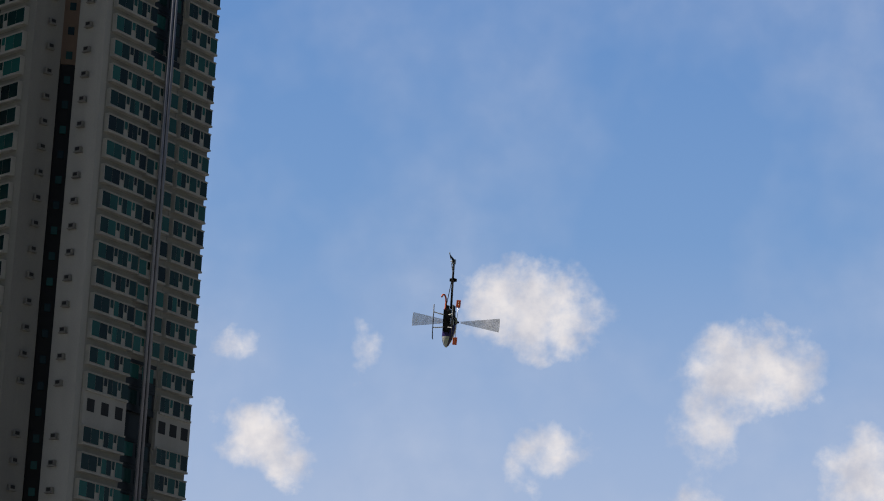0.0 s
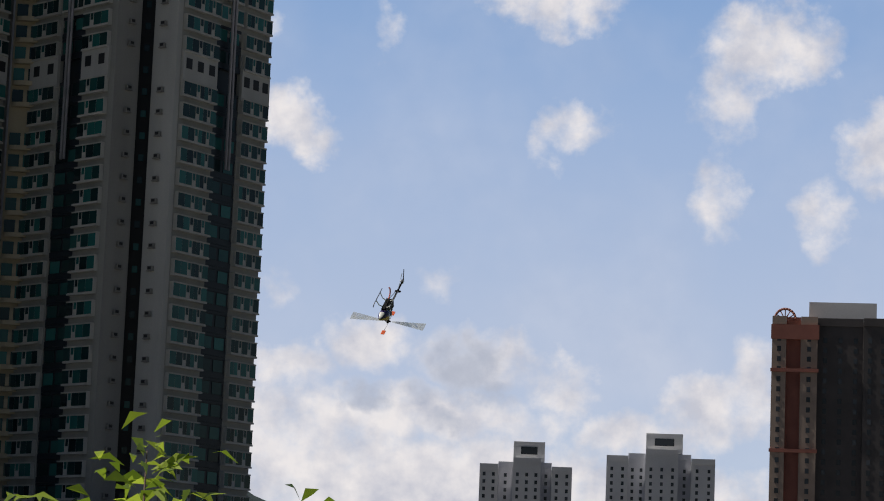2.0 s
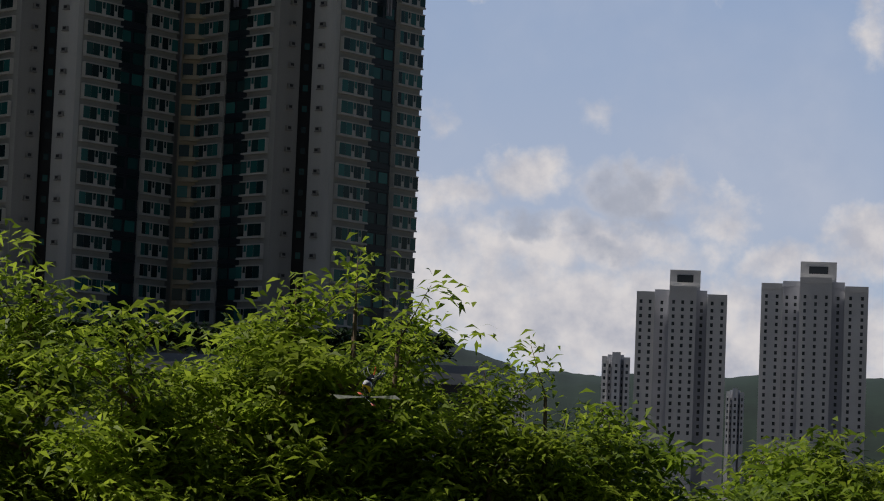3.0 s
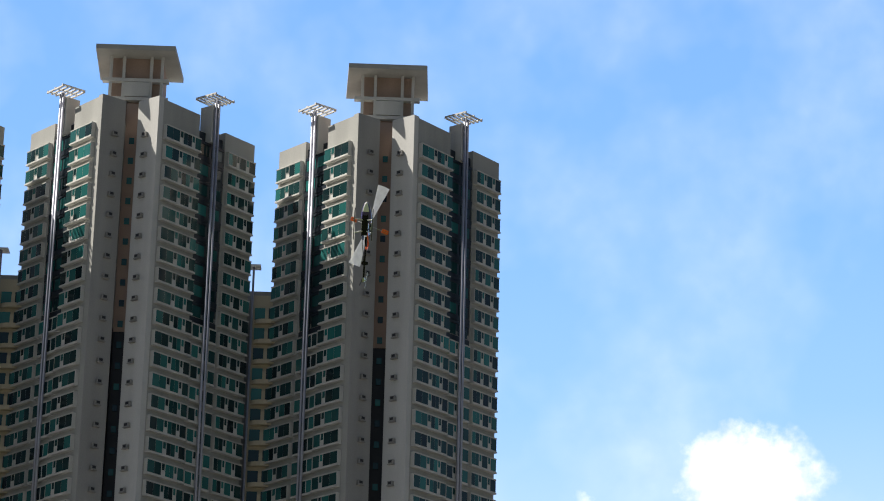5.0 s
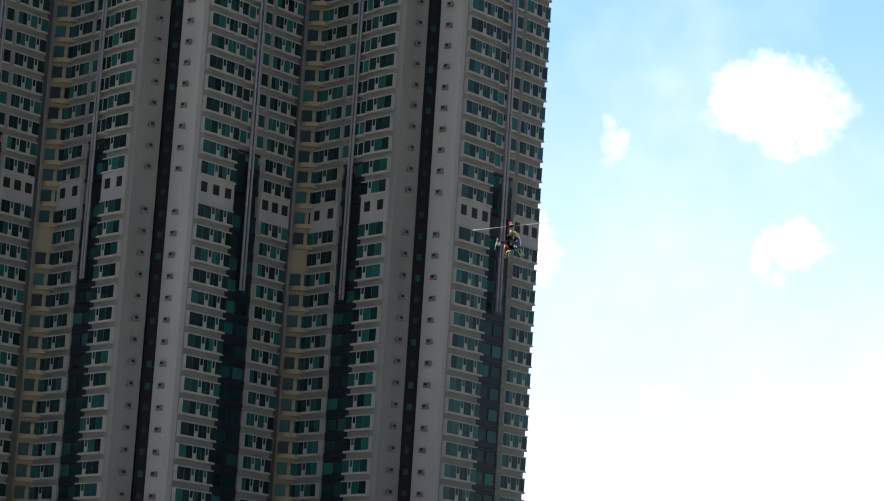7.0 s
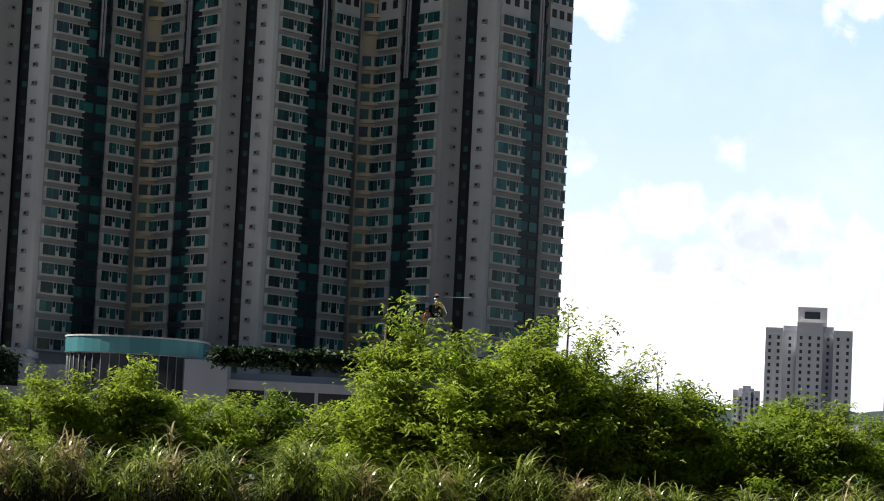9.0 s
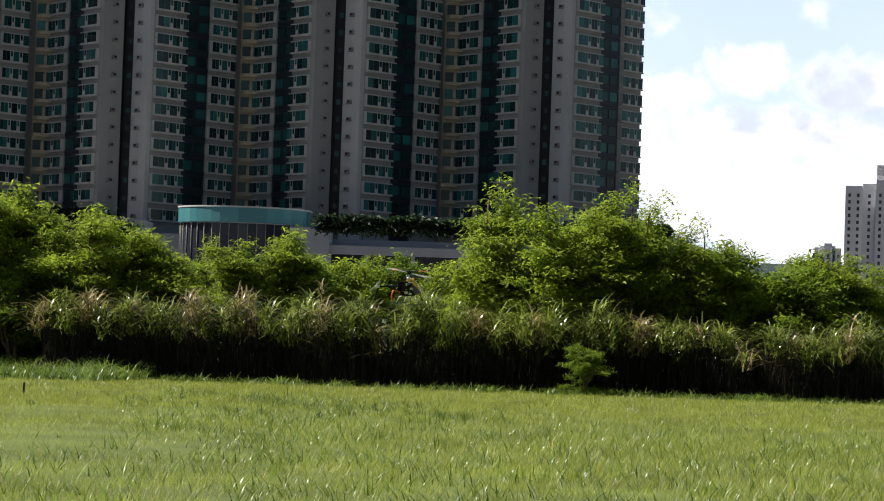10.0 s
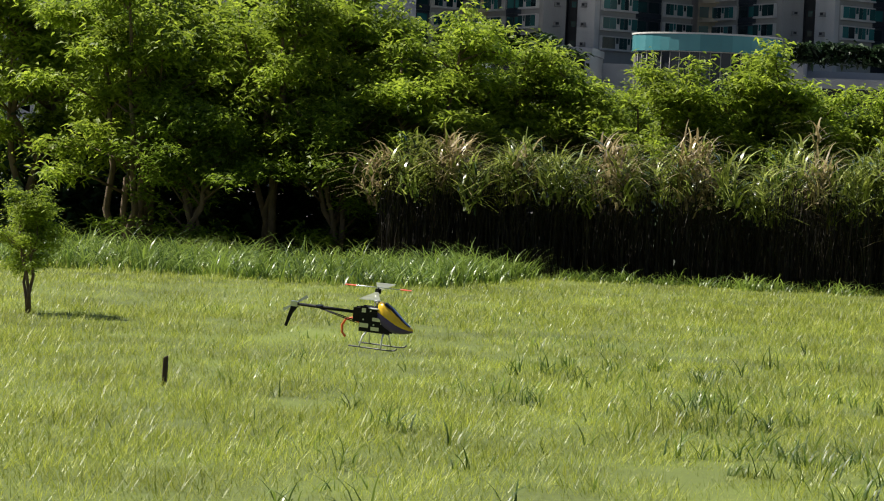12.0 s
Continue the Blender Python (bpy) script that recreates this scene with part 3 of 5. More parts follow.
def build_tower(group):
    ob = thing("apartment_tower", Matrix(), "fifty-storey cream apartment tower with teal bay windows and dark recesses", "apartment tower", group)
    # core behind the two wings, with the dark slot cut into its front corner
    bm = bmesh.new()
    prism(bm, [(-0.95, 2.6), (-0.95, 5.5), (0.95, 5.5), (0.95, 2.6), (13.9, 18.4), (8, 26), (-8, 26), (-12.6, 16.7)][::-1], BASE - 4, ROOF + 1.2)
    bmesh.ops.recalc_face_normals(bm, faces=bm.faces)
    part("core", bm, M_GREY, ob)
    # near-black lining below 122 m carries the slot's shade in its colour
    bm = bmesh.new()
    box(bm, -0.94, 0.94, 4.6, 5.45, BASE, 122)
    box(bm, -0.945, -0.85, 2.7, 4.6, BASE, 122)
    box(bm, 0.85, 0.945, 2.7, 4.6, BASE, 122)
    slot = part("slot_shade", bm, M_DARK, ob, "near-black lining that paints the shade in the front slot")
    bm = bmesh.new()
    box(bm, -0.94, 0.94, 4.5, 5.45, 122.01, ROOF + 4)
    part("slot_wall", bm, M_PINK, ob, "pinkish brown wall at the head of the slot")
    bmw = bmesh.new()
    for fl in range(FLOORS):
        z = BASE + fl * FLOOR
        box(bmw, -0.35, 0.35, 4.42, 4.5 if z > 121 else 4.59, z + 1.0, z + 1.9)
    part("slot_window", bmw, M_GLASS, ob)["kind"] = "stuff"
    for side, F in ((1, RIGHT), (-1, LEFT)):
        def span(a, b):
            return (a, b) if side > 0 else (-b, -a)
        wall = M_WALL
        e1, e2, e3 = (8.2, 13.8, 20.0) if side > 0 else (6.6, 11.9, 18.0)
        wide, far, between = (BAY_WIDE, BAY_FAR, BAY_MID) if side > 0 else (BAY_WIDE_LEFT, BAY_FAR_LEFT, BAY_MID_LEFT)
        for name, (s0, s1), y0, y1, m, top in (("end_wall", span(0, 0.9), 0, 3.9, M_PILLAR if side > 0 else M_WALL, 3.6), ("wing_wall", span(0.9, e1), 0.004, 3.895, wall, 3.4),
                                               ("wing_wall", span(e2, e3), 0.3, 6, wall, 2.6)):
            bm = bmesh.new()
            box(bm, s0, s1, y0, y1, BASE - 4, ROOF + top, 0, F)
            part(name, bm, m, ob)
        # end face of the wing towards the slot
        bm = bmesh.new()
        if side > 0:
            box(bm, -0.06, -0.003, -0.0, 3.9, BASE - 4, ROOF + 3.6, 0, F)
        else:
            box(bm, 0.003, 0.06, 0.0, 3.9, BASE - 4, ROOF + 3.6, 0, F)
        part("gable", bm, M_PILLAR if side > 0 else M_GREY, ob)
        # recess: dark and glazed at the head and from the middle down, filled with windows between
        s0, s1 = span(e1, e2)
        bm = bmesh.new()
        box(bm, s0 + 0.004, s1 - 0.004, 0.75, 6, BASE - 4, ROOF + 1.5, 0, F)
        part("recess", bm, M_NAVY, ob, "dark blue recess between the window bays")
        bm = bmesh.new()
        box(bm, s0 + 0.004, s1 - 0.004, 0.35, 0.74, 88.0, 126.0, 0, F)
        part("infill_wall", bm, wall, ob)
        for fl in range(FLOORS):
            z = BASE + fl * FLOOR
            up = Matrix.Translation((0, 0, z))
            if fl == REFUGE:
                continue
            for bay, a, y in ((wide, span(1.1, e1 - 0.1)[0], 0.004), (far, span(e2 + 0.25, e3 - 0.25)[0], 0.3)):
                add_bay(bay, ob, up @ F @ Matrix.Translation((a, y, 0)))
            mid = (s0 + s1) / 2
            if 88 < z < 124:
                add_bay(between, ob, up @ F @ Matrix.Translation((mid - (2.4 if side > 0 else 2.25), 0.35, 0)))
            else:
                b = shared("recess_panel", RECESS if side > 0 else RECESS_LEFT, ob, up @ F @ Matrix.Translation((mid - (2.65 if side > 0 else 2.5), 0.75, 0)))
                for x in ((0.3, 2.9) if side > 0 else (0.25, 2.7)):
                    shared("pane", DARK_PANE, b, Matrix.Translation((x, -0.4, 0)))
            turn = Matrix.Rotation(radians(-90 if side > 0 else 90), 4, "Z")
            x = -0.06 if side > 0 else 0.06
            shared("air_conditioner", COOLER, ob, up @ F @ Matrix.Translation((x, 2.2, 1.0)) @ turn)
        # plain refuge storey with small square openings
        z = BASE + REFUGE * FLOOR
        for a, b, y, cols in ((1.0, e1 - 0.05, 0.0, 3 if side > 0 else 2), (e2 + 0.05, e3 - 0.05, 0.29, 3 if side > 0 else 2)):
            q0, q1 = span(a, b)
            bm = bmesh.new()
            box(bm, q0, q1, y - 0.42, y - 0.001, z - 0.6, z + 3.7, 0, F)
            panel = part("refuge_panel", bm, M_PILLAR, ob, "plain pale band of the refuge storey")
            for k in range(cols):
                bm = bmesh.new()
                c = q0 + (q1 - q0) * (k + 0.5) / cols
                box(bm, c - 0.62, c + 0.62, y - 0.44, y - 0.424, z + 1.3, z + 2.7, 0, F)
                part("opening", bm, M_DARK, panel)
        # twin drain pipes with a slatted cap over the roof
        mid = (s0 + s1) / 2
        bm = bmesh.new()
        for dx in (-0.32, 0.32):
            p0, p1 = F @ Vector((mid + dx, -0.55, 70)), F @ Vector((mid + dx, -0.55, ROOF + 6.3))
            tube(bm, [p0, p1], [0.2, 0.2], 8)
        part("drain_pipe", bm, M_STEEL, ob, "grey steel twin pipes")
        bm = bmesh.new()
        box(bm, mid - 0.75, mid + 0.75, -0.3, 1.9, ROOF, ROOF + 5.5, 0, F)
        part("vent_shaft", bm, M_PILLAR, ob)
        bm = bmesh.new()
        for k in range(6):
            box(bm, mid - 2.0, mid + 2.0, -1.9 + k * 0.7, -1.65 + k * 0.7, ROOF + 6.3, ROOF + 6.5, 0, F)
        for k in range(3):
            box(bm, mid - 1.95 + k * 1.85, mid - 1.7 + k * 1.85, -1.9, 1.85, ROOF + 6.502, ROOF + 6.68, 0, F)
        part("slatted_cap", bm, M_FRAME, ob)
    # lift room under a broad flat canopy
    bm = bmesh.new()
    box(bm, -3.6, 3.6, 5.6, 13, ROOF, ROOF + 11.2)
    room = part("lift_room", bm, M_PINK, ob, "pinkish brown lift room on the roof")
    bm = bmesh.new()
    for x in (-3.7, -1.9, 1.9, 3.4):
        box(bm, x, x + 0.4, 4.7, 5.1, ROOF, ROOF + 11.2)
    for z in (ROOF + 4.6, ROOF + 7.4):
        box(bm, -4.6, 4.6, 4.6, 5.5, z, z + 0.5)
    box(bm, -1.5, 1.9, 4.55, 4.75, ROOF + 5.2, ROOF + 7.3)
    part("lift_room_frame", bm, M_PILLAR, room)
    bm = bmesh.new()
    prism(bm, [(-5.5, 2.2), (5.5, 2.2), (5.9, 14), (-5.9, 14)], ROOF + 11.2, ROOF + 11.9)
    part("canopy", bm, M_WALL, ob, "flat overhanging roof canopy")
    return ob


def build_link():
    """Lower wing between two towers, with rounded balconies."""
    ob = thing("link_wing", Matrix(), "lower wing with rounded balconies and a beige wall between towers", "apartment wing", "linking wings")
    bm = bmesh.new()
    box(bm, 14.6, 21.6, 20.0, 30.0, BASE - 4, 133.5)
    part("wing_wall", bm, M_GREY, ob)
    bm = bmesh.new()
    box(bm, 17.1, 21.4, 17.2, 19.99, BASE - 4, 132.0)
    part("front_wall", bm, M_BEIGE, ob, "sunlit beige wall of the linking wing")
    bm = bmesh.new()
    tube(bm, [(17.0, 16.6, 60), (17.0, 16.6, 136)], [0.17, 0.17], 8)
    part("drain_pipe", bm, M_STEEL, ob)
    bm = bmesh.new()
    box(bm, 16.0, 18.0, 16.0, 18.0, 136, 136.25)
    part("pipe_cap", bm, M_FRAME, ob)
    for fl in range(37):
        if fl == 18:
            continue
        shared("balcony", BALCONY_BEIGE, ob, Matrix.Translation((19.1, 17.2, BASE + fl * FLOOR)))
    return ob


first_tower = build_tower("row of apartment towers")
first_tower.matrix_basis = Matrix.Translation((0.8, ROW_Y, 0))
first_link = build_link()
first_link.matrix_basis = Matrix.Translation((-34.2, ROW_Y - 3, 0))
for k in range(1, 4):
    copy_thing(first_tower, Matrix.Translation((0.8 - 35.0 * k, ROW_Y - 4 * k, 0)))
    if k > 1:
        copy_thing(first_link, Matrix.Translation((0.8 - 35.0 * k, ROW_Y + 1 - 4 * k, 0)))


# ---------------------------------------------------------------- podium, clubhouse, car park
def build_podium():
    ob = thing("podium", Matrix.Translation((2.0, 25.0, 0)), "pale rendered podium with parapets under the towers", "podium")
    bm = bmesh.new()
    box(bm, -135, 24, 350, 420, -1, BASE - 2.0)
    part("deck", bm, M_CONC, ob)
    bm = bmesh.new()
    box(bm, -37, 24, 340, 351.99, -1, 12.0)
    box(bm, -37, 24, 340.0, 340.5, 17.2, 18.6)
    for k in range(9):
        box(bm, -36.5 + k * 7.4, -36.0 + k * 7.4, 340.1, 340.45, 12.01, 17.19)
    part("parapet", bm, M_CONC, ob, "white parapet over a dark open gallery")
    # near-black block paints the shade inside the open gallery
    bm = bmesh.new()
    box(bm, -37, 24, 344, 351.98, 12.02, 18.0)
    part("gallery_shade", bm, M_DARK, ob)
    bm = bmesh.new()
    box(bm, -40.8, -34.6, 338, 346, -1, 21.2)
    part("stair_block", bm, M_CONC, ob, "plain white stair block")
    # open shelter with a white frame
    bm = bmesh.new()
    box(bm, -80, -64.0, 338, 350, 20.6, 21.6)
    box(bm, -65, -64.2, 338.05, 350, 16.0, 20.59)
    box(bm, -100, -58, 337, 351, -1, 16.0)
    part("shelter", bm, M_CONC, ob, "white framed open shelter")
    # near-black sheet stands in for the shade under the shelter roof
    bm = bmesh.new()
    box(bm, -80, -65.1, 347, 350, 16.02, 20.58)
    part("shelter_shade", bm, M_DARK, ob)


def build_clubhouse():
    ob = thing("clubhouse", Matrix.Translation((-46.85, 371, 0)), "round glazed clubhouse with a teal glass crown band", "clubhouse")
    n = 22
    arc = [(10.6 * math.cos(math.pi + math.pi * k / n), 9.0 * math.sin(math.pi + math.pi * k / n)) for k in range(n + 1)]
    bm = bmesh.new()
    prism(bm, [(x * 0.97, y * 0.97) for x, y in arc] + [(10.2, 6), (-10.2, 6)], -1, 14.4)
    bmesh.ops.recalc_face_normals(bm, faces=bm.faces)
    part("base", bm, M_CONC, ob)
    bm = bmesh.new()
    prism(bm, [(x * 0.9, y * 0.9) for x, y in arc] + [(9.5, 5.9), (-9.5, 5.9)], 14.41, 21.46)
    bmesh.ops.recalc_face_normals(bm, faces=bm.faces)
    part("interior", bm, M_DARK, ob)
    for k in range(n):
        (x0, y0), (x1, y1) = arc[k], arc[k + 1]
        for name, m, z0, z1, s in (("pane", M_WINDOW, 14.5, 21.45, 0.955), ("crown_pane", M_TEAL, 21.6, 23.9, 1.0)):
            bm = bmesh.new()
            vs = [bm.verts.new((x * q, y * q, z)) for z in (z0, z1) for x, y, q in ((x0, y0, s), (x1, y1, s), (x1, y1, s - 0.01), (x0, y0, s - 0.01))]
            for q in ((0, 1, 2, 3), (7, 6, 5, 4), (0, 4, 5, 1), (1, 5, 6, 2), (2, 6, 7, 3), (3, 7, 4, 0)):
                bm.faces.new([vs[i] for i in q])
            part(name, bm, m, ob)
        bm = bmesh.new()
        tube(bm, [(x0 * 0.965, y0 * 0.965, 14.4), (x0 * 0.965, y0 * 0.965, 22.0)], [0.08, 0.08], 6)
        part("mullion", bm, M_GREY, ob)
    bm = bmesh.new()
    prism(bm, [(x * 0.985, y * 0.985) for x, y in arc] + [(10.3, 5.8), (-10.3, 5.8)], 21.48, 21.57)
    prism(bm, [(x * 1.01, y * 1.01) for x, y in arc] + [(10.5, 5.8), (-10.5, 5.8)], 23.92, 24.15)
    bmesh.ops.recalc_face_normals(bm, faces=bm.faces)
    part("roof", bm, M_FRAME, ob)


def build_car_park():
    ob = thing("car_park", Matrix.Translation((-5.0, 25.0, 0)), "pale concrete hillside block with small dark openings", "building")
    bm = bmesh.new()
    prism(bm, [(-150, 318), (-86, 318), (-84, 345), (-150, 345)], -1, 52.0)
    wall = part("wall", bm, M_CONC, ob)
    bm = bmesh.new()
    v = [(-150, 62), (-118, 60), (-86.5, 53), (-86.5, 52.01), (-150, 52.01)]
    lo = [bm.verts.new((x, 318.3, z)) for x, z in v]
    hi = [bm.verts.new((x, 344, z)) for x, z in v]
    bm.faces.new(lo[::-1])
    bm.faces.new(hi)
    for i in range(5):
        bm.faces.new((lo[i], lo[(i + 1) % 5], hi[(i + 1) % 5], hi[i]))
    bmesh.ops.recalc_face_normals(bm, faces=bm.faces)
    part("roof", bm, M_CONC, ob)
    for x in (-120, -110.5, -101, -92):
        for z in (20.5, 26.5, 32.5, 38.5, 44.5):
            bm = bmesh.new()
            box(bm, x, x + 1.2, 317.8, 317.99, z, z + 1.7)
            part("window", bm, M_DARK, wall)
    bm = bmesh.new()
    for k in range(8):
        box(bm, -95.5, -87.0, 317.3, 317.98, 31.0 + 0.6 * k, 31.4 + 0.6 * k)
    part("louvre", bm, M_DARK, wall)


build_podium()
build_clubhouse()
build_car_park()


# ---------------------------------------------------------------- plants
K = 1.2      # how far the planted edge is spread about its middle


def leaf_cloud(rng, centres, spread, count, length, width, droop=0.25):
    """Feathery fronds as folded pointed blades round the given twig ends."""
    c = centres[rng.integers(0, len(centres), count)] + rng.normal(0, 1, (count, 3)) * spread
    az = rng.uniform(0, 2 * np.pi, count)
    el = rng.normal(0.08, 0.33, count)
    d = np.stack([np.cos(az) * np.cos(el), np.sin(az) * np.cos(el), np.sin(el)], 1)
    side = np.cross(d, np.array([0, 0, 1.0]) + rng.normal(0, 0.45, (count, 3)))
    side /= np.linalg.norm(side, axis=1)[:, None] + 1e-9
    L = (length * rng.uniform(0.6, 1.4, count))[:, None]
    W = (width * rng.uniform(0.7, 1.3, count))[:, None]
    mid = c + d * L * 0.45
    mid[:, 2] += 0.06 * L[:, 0]
    tip = c + d * L
    tip[:, 2] -= droop * L[:, 0]
    v = np.stack([c, mid + side * W * 0.5, tip, mid - side * W * 0.5], 1).reshape(-1, 3)
    return v, np.arange(count)[:, None] * 4 + np.array([[0, 1, 2, 3]])


def tree_meshes(seed, height, spread, fronds, leaf, low=0.3, lean=0.0):
    """Trunk with forked limbs, and a crown of fine fronds along limbs, twigs and long upright shoots."""
    rng = np.random.default_rng(seed)
    bm = bmesh.new()
    ends = []
    stems = 3 + seed % 2
    for s in range(stems):
        a = rng.uniform(0, 2 * math.pi)
        h = height * rng.uniform(0.72, 0.96)
        top = Vector((math.cos(a) * spread * 0.45 + lean, math.sin(a) * spread * 0.35, h))
        pts = [Vector((0.12 * math.cos(a), 0.12 * math.sin(a), -0.1))]
        for k in range(1, 7):
            p = top * (k / 6)
            p.z = h * k / 6
            pts.append(p + Vector((rng.normal(0, 0.13), rng.normal(0, 0.13), 0)))
        tube(bm, pts, [0.085 * (1 - k / 7.5) + 0.01 for k in range(7)], 7)
        for b in range(11):
            t = rng.uniform(low, 0.98)
            i = min(int(t * 6), 5)
            p0 = pts[i].lerp(pts[i + 1], t * 6 - i)
            ba = rng.uniform(0, 2 * math.pi)
            reach = spread * rng.uniform(0.4, 1.3) * (1.12 - 0.72 * t)
            p2 = p0 + Vector((math.cos(ba) * reach, math.sin(ba) * reach, reach * rng.uniform(0.1, 0.85)))
            p1 = p0.lerp(p2, 0.5) + Vector((0, 0, 0.12 * reach))
            tube(bm, [p0, p1, p2], [0.035, 0.022, 0.008], 5)
            for q in (0.5, 0.65, 0.8, 0.92, 1.0):
                e = p1.lerp(p2, (q - 0.5) * 2) if q > 0.5 else p0.lerp(p1, q * 2)
                ends.append((e.x, e.y, e.z))
                for _ in range(2):
                    ends.append((e.x + rng.normal(0, 0.26), e.y + rng.normal(0, 0.26), e.z + rng.normal(0.02, 0.12)))
        for _ in range(3):
            q = pts[6 if rng.uniform() < 0.5 else 5]
            tip = q + Vector((rng.normal(0, 0.35), rng.normal(0, 0.35), rng.uniform(0.25, 0.85)))
            tube(bm, [q, tip], [0.014, 0.004], 5)
            for u in (-0.3, 0.0, 0.2, 0.4, 0.6, 0.8, 1.0):
                e = q.lerp(tip, u)
                ends.append((e.x + rng.normal(0, 0.12), e.y + rng.normal(0, 0.12), e.z))
    trunk = mesh_of("trunk", bm, [M_BARK])
    v, f = leaf_cloud(rng, np.array(ends), np.array([0.2, 0.2, 0.08]), fronds, 0.23, 0.066)
    return trunk, mesh_arrays("crown", v, f, [leaf])


TREES = [tree_meshes(3, 6.2, 1.95, 12500, M_LEAF, 0.3), tree_meshes(8, 5.4, 2.1, 12500, M_LEAF, 0.28), tree_meshes(13, 7.0, 1.6, 11000, M_LEAF, 0.25),
         tree_meshes(21, 4.6, 1.95, 11000, M_LEAF2, 0.1), tree_meshes(34, 6.0, 2.2, 13500, M_LEAF, 0.26)]


def plant_tree(az, d, kind, size, turn, label, name="tree"):
    p = place(az, d)
    p.x *= K
    ob = thing(name, Matrix.Translation(p) @ Matrix.Rotation(turn, 4, "Z") @ Matrix.Scale(size * K, 4), label, "tree", "trees along the field's edge")
    shared("trunk", TREES[kind][0], ob)
    shared("crown", TREES[kind][1], ob)


TALL = "tall slender tree with feathery bright green leaves"
LOW = "bushy young tree with feathery green leaves"
DEEP = "dense low tree with deep green leaves"
rt = random.Random(5)
for az, d, kind, size, label in (
        (-1.5, 74, 2, 1.2, TALL), (-0.3, 73, 0, 1.22, TALL), (0.9, 75.5, 4, 1.18, TALL), (2.3, 73.5, 2, 1.2, TALL), (3.4, 74.5, 2, 1.14, TALL), (2.9, 76, 1, 1.1, TALL), (4.5, 74, 2, 1.02, TALL),
        (-2.2, 74, 1, 0.82, LOW), (-3.9, 77, 0, 0.84, LOW), (-5.3, 79, 3, 1.15, DEEP), (-6.2, 77, 0, 0.86, LOW), (-7.4, 77, 1, 1.06, LOW), (-8.6, 78, 3, 1.15, DEEP), (-9.7, 77, 1, 0.98, LOW),
        (-11.6, 78, 0, 0.92, LOW), (-13.3, 78, 1, 1.08, LOW), (-14.6, 76, 0, 1.08, TALL), (-16.2, 77, 1, 1.35, TALL), (-18.2, 72.5, 2, 1.16, TALL),
        (-18.9, 77, 1, 1.42, TALL), (-20.6, 74, 0, 1.3, TALL), (-22.6, 76, 1, 1.4, TALL), (-16.9, 72, 3, 1.0, DEEP), (-19.9, 70, 3, 0.95, DEEP),
        (4.9, 76, 3, 1.02, DEEP), (6.0, 75, 1, 0.80, LOW), (7.0, 77, 0, 0.74, LOW), (8.1, 75, 3, 0.98, DEEP), (9.2, 76, 1, 0.78, LOW), (10.3, 75, 0, 0.70, LOW), (11.5, 76, 3, 0.95, DEEP), (12.8, 76, 1, 0.8, LOW), (14.2, 76, 3, 1.0, DEEP)):
    plant_tree(az, d, kind, size * (1.32 if az > 4.6 else 1.02 if -11 < az < -2 else 1.0), rt.uniform(0, 6.28), label)
for az in (-24, -21.5, -18.7, -16.2, -13.7, -11.3, -9.1, -6.9, -4.8, -2.6, -0.4, 1.7, 4.2, 6.6, 8.8, 11, 13):
    plant_tree(az + rt.uniform(-0.3, 0.3), 82 + rt.uniform(-1, 2), 3, rt.uniform(0.95, 1.15), rt.uniform(0, 6.28), DEEP)
for az, d, size in ((-22.4, 79, 1.3), (-19.8, 79, 1.32), (-17.3, 79.5, 1.3), (-14.6, 79, 1.12), (-12.4, 79, 0.95), (-10.7, 79.5, 0.84), (-21.2, 71.0, 1.2), (-15.2, 74.0, 1.12), (1.5, 77, 1.15), (-2.0, 77, 0.9)):
    plant_tree(az, d, 4, size, rt.uniform(0, 6.28), TALL if size > 1.05 else LOW)
plant_tree(1.3, 65.8, 3, 0.42, 1.0, "small bright sapling before the reeds", "sapling")
plant_tree(-28.3, 36, 1, 0.34, 2.0, "small bright sapling in the grass", "sapling")


def blades(rng, root, height, width, bend, segments=3, upright=0.15, droop=0.35):
    """Grass blades: strips that taper and arch over."""
    n = len(root)
    a = rng.uniform(0, 2 * np.pi, n)
    out = np.stack([np.cos(a), np.sin(a), np.zeros(n)], 1)
    side = np.stack([-np.sin(a + rng.normal(0, 0.8, n)), np.cos(a), np.zeros(n)], 1)
    side /= np.linalg.norm(side, axis=1)[:, None] + 1e-9
    rows_ = []
    for k in range(segments + 1):
        t = k / segments
        p = root + out * (bend * (upright * t + t * t))[:, None]
        p[:, 2] += height * (t - droop * (bend / (height + 1e-6)) * t ** 3)
        w = (width * (1 - 0.85 * t) * 0.5)[:, None]
        rows_.append(np.stack([p - side * w, p + side * w], 1))
    v = np.concatenate(rows_, 1).reshape(-1, 3)
    m = 2 * (segments + 1)
    base = np.arange(n)[:, None] * m
    f = np.concatenate([base + np.array([[2 * k, 2 * k + 1, 2 * k + 3, 2 * k + 2]]) for k in range(segments)])
    return v, f


def stuff(name, v, f, m, label, category):
    ob = new(name, mesh_arrays(name, v, f, [m]))
    return tagged(ob, label, category, kind="stuff")


